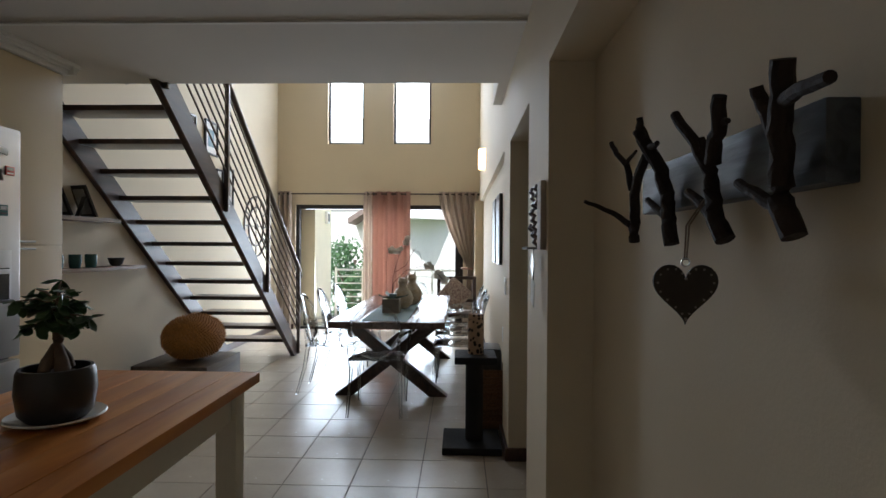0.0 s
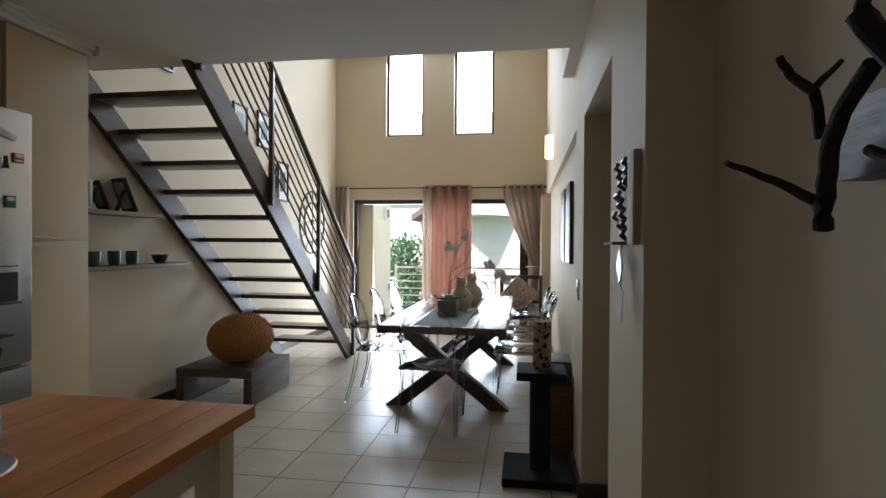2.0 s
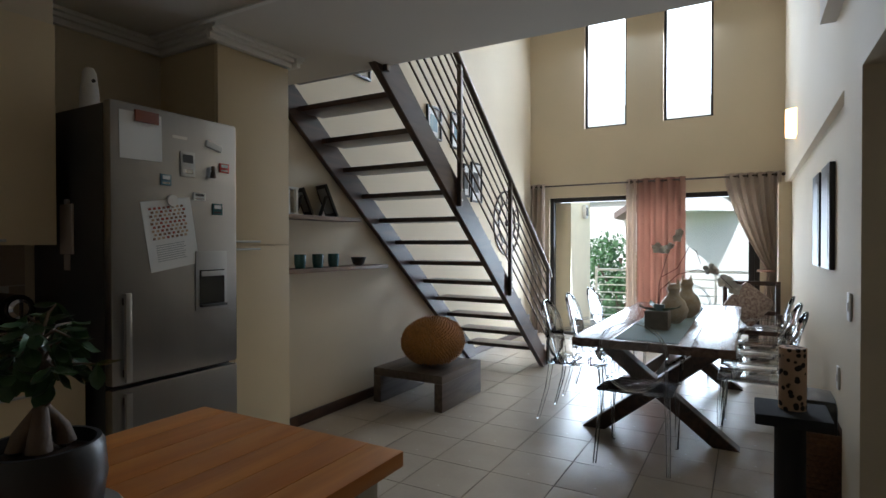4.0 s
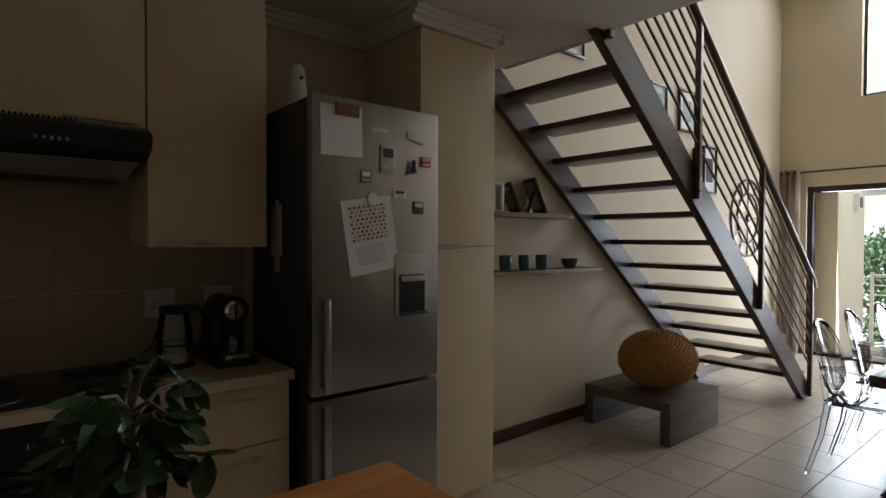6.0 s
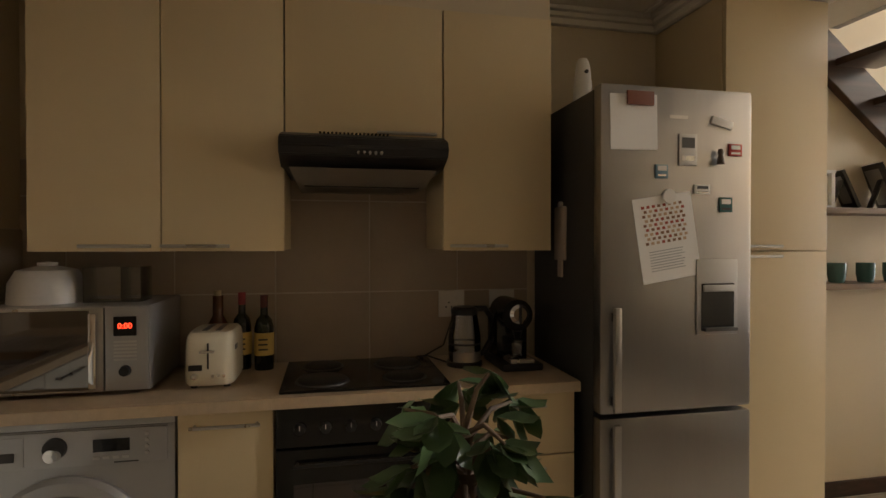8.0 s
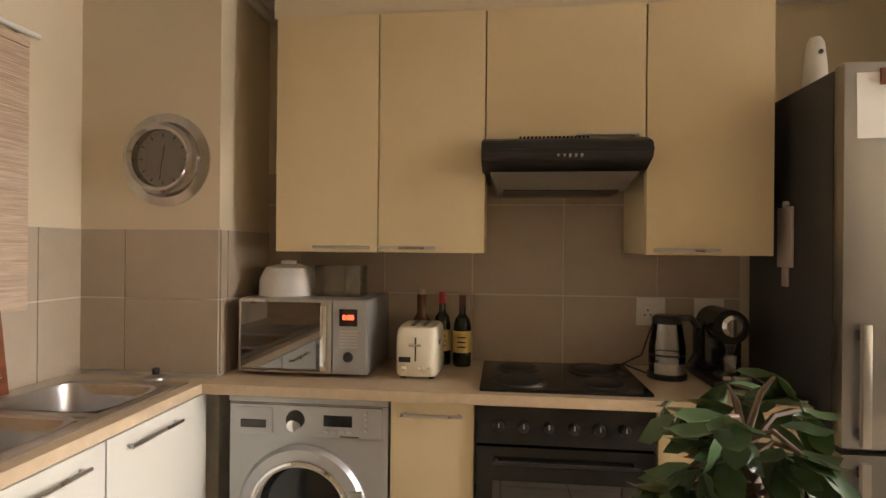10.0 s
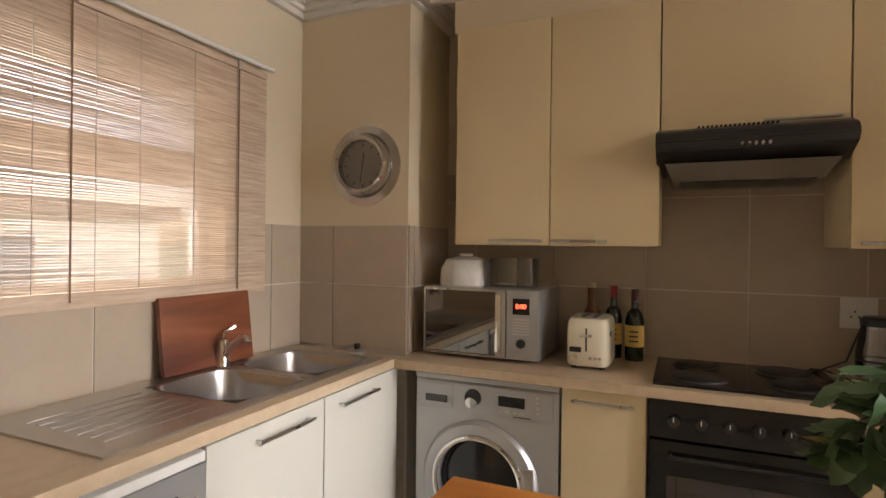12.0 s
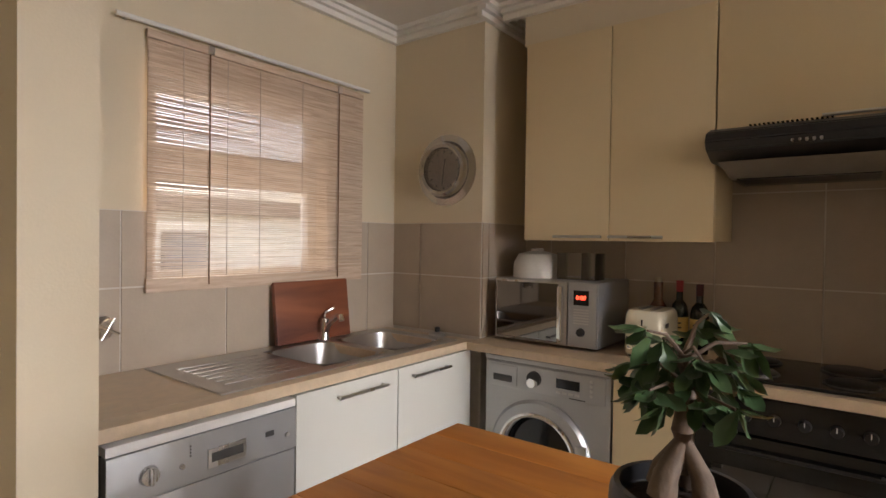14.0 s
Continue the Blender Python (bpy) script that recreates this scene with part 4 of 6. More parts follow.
def sink_side():
    y1 = 0.30
    wt = thing("worktop", (-1.9, 0.0, 0.882), "beige laminate worktop around the steel sink", "worktop")
    for q in ((-2.742, -2.60, YS + 0.012, y1 - 0.07), (-2.285, -2.22, YS + 0.012, y1 - 0.07), (-1.90, -1.105, YS + 0.012, y1 - 0.07), (-2.5998, -2.2852, YS + 0.012, YS + 0.12), (-2.2198, -1.9002, YS + 0.012, YS + 0.12)):
        part("slab", B(*q, 0.882, 0.918), CTR, wt)
    part("front_edge", B(-2.742, -1.105, y1 - 0.0698, y1 + 0.012, 0.882, 0.9184, bev=0.004), CTR, wt)
    t = thing("base_cabinet", (-2.2, 0.0, 0), "white sink base cabinet with two doors", "cabinet")
    part("body", B(-2.72, -1.70, YS + 0.02, y1 - 0.022, 0.10, 0.70), CABW, t)
    part("side", B(-1.715, -1.70, YS + 0.02, y1 - 0.062, 0.7005, 0.878), CABW, t)
    part("rail", B(-2.72, -1.70, y1 - 0.06, y1 - 0.022, 0.70, 0.878), CABW, t)
    part("plinth", B(-2.72, -1.70, YS + 0.02, y1 - 0.07, 0, 0.099), CABW, t)
    for a, b, ha, hb in ((-2.718, -2.205, -2.53, -2.28), (-2.199, -1.702, -2.12, -1.87)):
        d = part("door", B(a, b, y1 - 0.02, y1, 0.10, 0.872, bev=0.0015), CABW, t)
        bar_handle(d, (min(ha, hb), y1, 0.828), (max(ha, hb), y1, 0.828), (0, 0.024, 0))
    # dishwasher
    w = thing("dishwasher", (-1.41, 0.0, 0), "silver dishwasher under the worktop", "dishwasher")
    part("body", B(-1.69, -1.125, YS + 0.02, y1 - 0.025, 0.02, 0.86), DARKSIDE, w)
    part("top_edge", B(-1.692, -1.123, y1 - 0.06, y1 + 0.008, 0.842, 0.868, bev=0.005), WHITE, w)
    cp = part("control_panel", B(-1.692, -1.123, y1 - 0.024, y1 + 0.012, 0.708, 0.84, bev=0.005), SILVER, w)
    d = part("door", B(-1.692, -1.123, y1 - 0.024, y1 + 0.006, 0.10, 0.704, bev=0.004), SILVER, w)
    rot = Matrix.Rotation(radians(-90), 4, "X")
    k = part("knob", L([(0, 0), (0.026, 0), (0.023, 0.014), (0, 0.015)], (-1.225, y1 + 0.012, 0.77), 28, rot), STEEL, cp)
    part("knob_bar", B(-1.229, -1.221, y1 + 0.0272, y1 + 0.036, 0.748, 0.792, bev=0.002), STEEL, k)
    part("grip", B(-1.505, -1.385, y1 + 0.0122, y1 + 0.018, 0.735, 0.79, bev=0.003), STEEL, cp)
    part("grip_shadow", B(-1.495, -1.395, y1 + 0.0182, y1 + 0.0195, 0.752, 0.778), DARKSIDE, cp)
    part("badge", B(-1.605, -1.575, y1 + 0.0122, y1 + 0.0145, 0.772, 0.788, bev=0.001), DARKSIDE, cp)
    part("button", L([(0, 0), (0.008, 0), (0.007, 0.006), (0, 0.006)], (-1.655, y1 + 0.012, 0.76), 14, rot), STEEL, cp)
    part("button", L([(0, 0), (0.008, 0), (0.007, 0.006), (0, 0.006)], (-1.312, y1 + 0.012, 0.765), 14, rot), STEEL, cp)
    for q in range(4):
        part("lamp", B(-1.338, -1.334, y1 + 0.0122, y1 + 0.0135, 0.785 + q * 0.009, 0.789 + q * 0.009), BLACK, cp)
    part("plinth", B(-1.69, -1.125, YS + 0.02, y1 - 0.06, 0, 0.019), BLACK, w)
    # sink
    s = thing("sink", (-2.05, 0.0, 0.918), "stainless double-bowl sink with ribbed drainer", "sink")
    zs = 0.9185
    x0, x1, ya, yb = -2.66, -1.455, YS + 0.045, 0.262
    bowls = ((-2.615, -2.27), (-2.235, -1.885))
    bm = bmesh.new()
    box(bm, x0, x1, ya, ya + 0.07, zs, zs + 0.006)
    box(bm, x0, x1, yb - 0.045, yb, zs, zs + 0.006)
    box(bm, x0, bowls[0][0], ya + 0.07, yb - 0.045, zs, zs + 0.006)
    box(bm, bowls[0][1], bowls[1][0], ya + 0.07, yb - 0.045, zs, zs + 0.006)
    box(bm, bowls[1][1], x1, ya + 0.07, yb - 0.045, zs, zs + 0.006)
    part("rim", bm, SINK, s)
    for a, b in bowls:
        c0, c1 = ya + 0.07, yb - 0.045
        bm = bmesh.new()
        rings = []
        for (ins, z) in ((-0.004, zs + 0.0075), (0.004, zs + 0.004), (0.012, zs - 0.03), (0.02, zs - 0.10), (0.06, zs - 0.125), (0.12, zs - 0.13)):
            ring = []
            hx, hy, cx, cy = (b - a) / 2 - ins, (c1 - c0) / 2 - ins, (a + b) / 2, (c0 + c1) / 2
            rad = 0.10 - min(ins, 0.05)
            for k in range(32):
                th = 2 * math.pi * k / 32
                sx, sy = math.cos(th), math.sin(th)
                ring.append(bm.verts.new((cx + math.copysign(abs(sx) ** 0.45, sx) * hx, cy + math.copysign(abs(sy) ** 0.45, sy) * hy, z)))
            rings.append(ring)
        for ra, rb in zip(rings, rings[1:]):
            for k in range(32):
                bm.faces.new((ra[k], ra[(k + 1) % 32], rb[(k + 1) % 32], rb[k]))
        bm.faces.new(rings[-1])
        bw = part("bowl", bm, SINK, s)
        part("drain", L([(0, 0), (0.035, 0), (0.032, 0.004), (0, 0.003)], ((a + b) / 2, (c0 + c1) / 2, zs - 0.1295), 20), CHROME, bw)
    for k in range(7):
        part("drainer_rib", B(-1.84, -1.52, ya + 0.10 + k * 0.05, ya + 0.115 + k * 0.05, zs + 0.0055, zs + 0.009, bev=0.0015), SINK, s)
    tp = thing("mixer_tap", (-2.22, -0.19, zs + 0.006), "chrome single-lever mixer tap", "tap")
    tx, ty, tz = -2.235, -0.195, zs + 0.0065
    part("body", L([(0, 0), (0.026, 0), (0.024, 0.01), (0.021, 0.075), (0.02, 0.10), (0, 0.108)], (tx, ty, tz), 24), CHROME, tp)
    part("spout", T([(tx, ty + 0.01, tz + 0.04), (tx + 0.02, ty + 0.06, tz + 0.085), (tx + 0.035, ty + 0.13, tz + 0.125), (tx + 0.04, ty + 0.155, tz + 0.128), (tx + 0.042, ty + 0.165, tz + 0.11)], 0.0125, 12), CHROME, tp)
    part("lever", T([(tx, ty, tz + 0.105), (tx - 0.01, ty - 0.005, tz + 0.125), (tx - 0.05, ty + 0.01, tz + 0.145)], 0.007, 10), CHROME, tp)
    cb = solo("cutting_board", B(-2.41, -1.99, -0.012, 0.012, 0, 0.275, bev=0.006, m=Matrix.Translation((0, YS + 0.068, zs + 0.0085)) @ Matrix.Rotation(radians(7), 4, "X")), REDWOOD, "striped dark red hardwood board leaning on the tiles", "cutting board")
    pg = thing("sink_plug", (-2.70, 0.10, 0.9185), "steel sink strainer plug lying on the worktop", "plug")
    part("disc", L([(0, 0), (0.045, 0), (0.04, 0.012), (0.015, 0.02), (0, 0.02)], (-2.698, 0.11, 0.919), 24), STEEL, pg)
    part("knob", L([(0, 0), (0.012, 0), (0.014, 0.022), (0, 0.026)], (-2.698, 0.11, 0.9392), 16), BLACK, pg)
    v = thing("stop_tap", (-1.33, YS + 0.01, 1.08), "chrome stop tap with cross handle on the tiles", "tap")
    part("rose", L([(0, 0), (0.042, 0), (0.04, 0.012), (0.02, 0.03), (0.012, 0.05), (0, 0.05)], (-1.33, YS + 0.010, 1.08), 28, Matrix.Rotation(radians(-90), 4, "X")), CHROME, v)
    for a in (30, 120):
        c, s_ = math.cos(radians(a)) * 0.04, math.sin(radians(a)) * 0.04
        part("cross_bar", R((-1.33 - c, YS + 0.062, 1.08 - s_), (-1.33 + c, YS + 0.062, 1.08 + s_), 0.006), CHROME, v)


def blind():
    t = thing("bamboo_blind", (-1.99, YS + 0.03, 1.19), "woven bamboo roman blind letting daylight through", "blind")
    x0, x1, y, z0, z1 = -2.525, -1.465, YS + 0.024, 1.19, 2.105
    sl = mesh_of("slat", B(-(x1 - x0) / 2, (x1 - x0) / 2, -0.0016, 0.0016, -0.0036, 0.0036), BAMBOO, False)
    rr = random.Random(7)
    z = z0 + 0.055
    k = 0
    while z < z1:
        o = new("slat", sl)
        o.parent = t
        o.location = (-2.0 + 1.99, -0.006 + rr.uniform(-0.0006, 0.0006), z - 1.19)
        o.rotation_euler = (0, rr.uniform(-0.0015, 0.0015), 0)
        z += 0.0083
    part("hem", B(x0, x1, y - 0.006, y + 0.008, z0, z0 + 0.05, bev=0.004), BAMBOO, t, "bamboo bottom bar")
    part("headrail", B(x0, x1, y - 0.008, y + 0.01, z1, z1 + 0.03, bev=0.004), BAMBOO, t)
    for x in (-2.36, -2.15, -1.93, -1.78, -1.60):
        bm = bmesh.new()
        rod(bm, (x, y + 0.003, z0 + 0.02), (x, y + 0.003, z1 + 0.02), 0.0016, seg=6)
        part("cord", bm, CURTAIN, t)
    for x in (-2.36, -1.70):
        c = part("pull_cord", R((x, y + 0.012, z0 + 0.02), (x, y + 0.012, z1 + 0.03), 0.0028, seg=8), mat("brown cord", (0.20, 0.11, 0.06), 0.8), t)
        part("ring", B(x - 0.012, x + 0.012, y + 0.012, y + 0.024, z1 - 0.005, z1 + 0.03, bev=0.003), CHROME if x > -2 else CURTAIN, c)
    r = thing("curtain_rail", (-1.95, YS + 0.05, 2.12), "thin white rail above the blind", "rail")
    part("rod", R((-2.56, YS + 0.035, 2.155), (-1.36, YS + 0.035, 2.155), 0.009, seg=12), WHITE, r)
    for x in (-2.50, -1.40):
        part("bracket", R((x, YS, 2.155), (x, YS + 0.035, 2.155), 0.006, seg=8), WHITE, r)


def ship_clock():
    c = (-2.80, 0.078, 1.755)
    rot = Matrix.Rotation(radians(90), 4, "Y")
    t = thing("wall_clock", c, "round chrome porthole clock on the pier", "clock")
    part("case", L([(0, 0), (0.182, 0), (0.182, 0.008), (0.148, 0.016), (0.138, 0.05), (0.126, 0.058), (0.112, 0.05), (0.109, 0.02), (0, 0.02)], c, 64, rot), mat("dulled chrome", (0.46, 0.44, 0.42), 0.14, 1.0, vary=0.1, bump=0), t, "polished chrome case")
    part("face", L([(0, 0), (0.107, 0), (0.107, 0.002), (0, 0.002)], (c[0] + 0.0205, c[1], c[2]), 48, rot), CLOCKFACE, t)
    for a, ln, w in ((8, 0.055, 0.006), (-172, 0.08, 0.005)):
        m = Matrix.Translation((c[0] + 0.026, c[1], c[2])) @ Matrix.Rotation(radians(-a), 4, "X")
        part("clock_hand", B(-0.001, 0.001, -w / 2, w / 2, -0.01, ln, m=m), BLACK, t)
    for k in range(12):
        m = Matrix.Translation((c[0] + 0.0236, c[1], c[2])) @ Matrix.Rotation(radians(30 * k), 4, "X")
        part("hour_mark", B(-0.0008, 0.0008, -0.0025, 0.0025, 0.085, 0.10, m=m), BLACK, t)
    part("glass", L([(0, 0), (0.107, 0), (0.107, 0.002), (0, 0.002)], (c[0] + 0.045, c[1], c[2]), 40, rot), PANE, t)


kitchen_table()
upper_cabinet(0.50, 1.325, 1.405, 2, ((0.66, 0.885), (0.915, 1.14)), "cream double-door wall cabinet beside the hood")
upper_cabinet(1.327, 1.913, 1.828, 1, ((1.66, 1.885),), "cream single-door cabinet above the cooker hood")
upper_cabinet(1.915, 2.36, 1.405, 1, ((1.94, 2.17),), "cream wall cabinet beside the fridge")
solo("pelmet", B(XK + 0.008, -2.878, 0.48, 2.36, 2.3255, 2.535), WALL, "cream painted bulkhead above the wall cabinets", "pelmet")
base_unit(1.0, 1.302, ((0.105, 0.872),), "narrow cream base cabinet beside the oven")
base_unit(1.918, 2.388, ((0.105, 0.40), (0.405, 0.64), (0.645, 0.872)), "cream drawer unit beside the fridge")
worktop_main()
cooker_hood()
hob()
oven()
washing_machine()
microwave()
toaster()
bottles()
kettle()
coffee_machine()
socket(XK + 0.012, 2.03, 1.155, "white double socket plate on the tiles")
socket(XK + 0.012, 2.27, 1.155, "white socket plate behind the coffee machine")
fridge_bits(fridge())
tall_unit()
sink_side()
blind()
ship_clock()
ginseng_ficus()

# ---- hall wall ----
def coat_rack():
    X = 0.24
    t = thing("coat_rack", (X, 1.25, 1.5), "coat rack of dark branches on a grey board", "coat rack")
    part("board", B(X - 0.045, X - 0.001, 0.945, 1.625, 1.487, 1.595, bev=0.004), SLATEBOARD, t, "weathered blue-grey board")
    xf = X - 0.065

    def limb(pts, r, tp=0.6):
        rr = random.Random(len(pts) * 7 + int(r * 1e4))
        dense = []
        for a, b in zip(pts, pts[1:]):
            for k in range(3):
                q = Vector(a).lerp(Vector(b), k / 3)
                dense.append(q + Vector((rr.uniform(-1, 1), rr.uniform(-1, 1), rr.uniform(-1, 1))) * r * 0.18)
        dense.append(Vector(pts[-1]))
        return part("branch", T(dense, r, 10, tp), BRANCH, t)

    def at(y, z, d=0.0):
        return (xf - d, y, z)
    limb([at(1.625, 1.419), at(1.622, 1.466), at(1.594, 1.520, 0.010), at(1.554, 1.570, 0.015), at(1.481, 1.609, 0.020)], 0.0135, 0.8)
    limb([at(1.634, 1.461, 0.005), at(1.686, 1.492, 0.030), at(1.694, 1.511, 0.070), at(1.687, 1.525, 0.110)], 0.0085, 0.55)
    limb([at(1.608, 1.547, 0.010), at(1.592, 1.607, 0.030), at(1.624, 1.640, 0.045), at(1.638, 1.670, 0.055)], 0.0085, 0.7)
    limb([at(1.593, 1.613, 0.030), at(1.536, 1.631, 0.025)], 0.0055, 0.6)
    limb([at(1.386, 1.414), at(1.401, 1.463), at(1.406, 1.518), at(1.416, 1.566, 0.012), at(1.455, 1.629, 0.030), at(1.475, 1.667, 0.040)], 0.0155, 0.95)
    limb([at(1.468, 1.659, 0.040), at(1.463, 1.691, 0.042)], 0.009, 0.8)
    limb([at(1.420, 1.470), at(1.514, 1.514, 0.005)], 0.009, 0.8)
    limb([at(1.457, 1.621, 0.025), at(1.387, 1.621, 0.030)], 0.009, 0.6)
    limb([at(1.158, 1.416), at(1.187, 1.452), at(1.195, 1.503, 0.005), at(1.203, 1.549, 0.010), at(1.225, 1.586, 0.020), at(1.295, 1.657, 0.030)], 0.0165, 0.55)
    limb([at(1.183, 1.547, 0.010), at(1.166, 1.575, 0.015), at(1.141, 1.602, 0.020), at(1.118, 1.644, 0.030)], 0.0135, 0.85)
    limb([at(1.205, 1.462), at(1.296, 1.510, 0.004)], 0.0115, 0.7)
    limb([at(1.208, 1.565, 0.012), at(1.218, 1.596, 0.015)], 0.009, 0.8)
    limb([at(1.147, 1.607, 0.020), at(1.112, 1.603, 0.020)], 0.008, 0.6)
    limb([at(0.973, 1.417), at(0.998, 1.460), at(1.005, 1.505), at(0.991, 1.560, 0.010), at(0.967, 1.604, 0.020), at(0.951, 1.644, 0.030)], 0.0165, 0.9)
    limb([at(1.002, 1.561, 0.010), at(1.015, 1.601, 0.020), at(1.017, 1.628, 0.028)], 0.0115, 0.8)
    limb([at(0.964, 1.596, 0.020), at(0.911, 1.595, 0.030), at(0.848, 1.589, 0.040)], 0.0105, 0.75)
    limb([at(1.005, 1.458), at(1.040, 1.477, 0.005), at(1.102, 1.505, 0.008)], 0.011, 0.7)
    # heart on a string
    hx, hy, hz = 0.130, 1.205, 1.383
    h = thing("hanging_heart", (hx, hy, 1.24), "dark metal heart with punched rim hanging on a cord", "ornament")
    n = 48
    bm = bmesh.new()
    prof = []
    for k in range(n):
        a = 2 * math.pi * k / n
        prof.append((0.0035 * 16 * math.sin(a) ** 3, 0.0036 * (13 * math.cos(a) - 5 * math.cos(2 * a) - 2 * math.cos(3 * a) - math.cos(4 * a))))
    fr = [bm.verts.new((hx + u, hy - 0.002, hz - 0.051 + v)) for u, v in prof]
    bk = [bm.verts.new((hx + u, hy + 0.002, hz - 0.051 + v)) for u, v in prof]
    bm.faces.new(fr), bm.faces.new(bk[::-1])
    for k in range(n):
        bm.faces.new((fr[k], bk[k], bk[(k + 1) % n], fr[(k + 1) % n]))
    part("plate", bm, mat("dark rusted metal", (0.05, 0.04, 0.034), 0.55, 0.3, vary=0.3, scale=20), h)
    for k in range(2, n - 1, 2):
        u, v = prof[k][0] * 0.86, prof[k][1] * 0.86 - 0.001
        part("punched_hole", R((hx + u, hy - 0.0034, hz - 0.051 + v), (hx + u, hy - 0.0021, hz - 0.051 + v), 0.002, seg=6), CLOCKFACE, h)
    part("ring", L([(0.006, -0.0015), (0.008, -0.0015), (0.008, 0.0015), (0.006, 0.0015)], (hx, hy, hz - 0.004), 16, Matrix.Rotation(radians(90), 4, "X")), STEEL, h)
    part("cord", T([(hx - 0.002, hy, hz), (hx + 0.002, hy + 0.003, hz + 0.06), (xf - 0.008, hy + 0.014, 1.49)], 0.0016, 6), mat("natural cord", (0.22, 0.15, 0.10), 0.9), h)
    part("cord", T([(hx + 0.002, hy, hz), (hx + 0.007, hy + 0.003, hz + 0.06), (xf - 0.003, hy + 0.014, 1.49)], 0.0016, 6), bpy.data.materials["natural cord"], h)


def wall_sign():
    X = 0.068
    t = thing("wall_plaque", (X, 2.5, 1.4), "cut-out word plaque with hanging cards on the wall", "plaque")
    part("back", B(X - 0.022, X - 0.001, 2.33, 2.42, 1.395, 1.66, bev=0.003), mat("pale plaque wood", (0.45, 0.38, 0.30), 0.7), t)
    rr = random.Random(3)
    for k in range(16):
        y, z = 2.42 + rr.uniform(0, 0.20), 1.41 + (k % 8) * 0.031
        part("letter", T([(X - 0.012, y, z), (X - 0.026, y + 0.015, z + 0.014), (X - 0.016, y + 0.03, z + 0.03)], 0.0075, 6), DARKWOOD, t)
    part("shelf", B(X - 0.05, X - 0.001, 2.50, 2.68, 1.395, 1.405), STONE, t)
    c = thing("gift_tag", (X, 2.5, 1.2), "paper tags hanging on a string", "tag")
    part("string", T([(X - 0.03, 2.46, 1.395), (X - 0.028, 2.455, 1.34), (X - 0.03, 2.46, 1.27)], 0.0016, 6), BLACK, c)
    part("card", B(X - 0.032, X - 0.029, 2.43, 2.52, 1.17, 1.27, m=Matrix.Translation((0, 2.47, 1.22)) @ Matrix.Rotation(radians(14), 4, "X") @ Matrix.Translation((0, -2.47, -1.22))), PAPER, c)
    part("star", B(X - 0.028, X - 0.025, 2.47, 2.55, 1.29, 1.37, m=Matrix.Translation((0, 2.51, 1.33)) @ Matrix.Rotation(radians(40), 4, "X") @ Matrix.Translation((0, -2.51, -1.33))), CERAMIC, c)


def wall_bits():
    X = 0.11
    for y0, y1 in ((4.95, 5.35), (5.5, 5.9)):
        p = thing("picture_frame", (X, y0, 1.3), "black framed picture on the wall", "picture", "black framed pictures")
        part("frame", B(X - 0.03, X - 0.001, y0, y1, 1.25, 1.87, bev=0.004), BLACK, p)
        part("print", B(X - 0.032, X - 0.0305, y0 + 0.05, y1 - 0.05, 1.31, 1.81), DARKSIDE, p)
    socket(0.066, 4.06, 1.13, "white light switch beside the doorway", "e")
    socket(0.108, 4.75, 0.68, "white wall socket in the recess", "e")
    s = thing("wall_sconce", (0.068, 7.35, 2.54), "glowing warm half-cylinder wall sconce", "wall light")
    bm = bmesh.new()
    ring = []
    for z in (2.42, 2.68):
        ring.append([bm.verts.new((0.067 - 0.09 * math.sin(math.pi * k / 12), 7.35 + 0.09 * math.cos(math.pi * k / 12), z)) for k in range(13)])
    for k in range(12):
        bm.faces.new((ring[0][k], ring[0][k + 1], ring[1][k + 1], ring[1][k]))
    bmesh.ops.solidify(bm, geom=list(bm.faces), thickness=0.004)
    part("shade", bm, glow("warm lamp glass", (1.0, 0.72, 0.38), 2.2), s, "warm lit glass shade")
    part("back_plate", B(0.061, 0.067, 7.28, 7.42, 2.46, 2.64), STEEL, s)


# ---- stairs ----
SL = 0.80
FOOT = 7.08


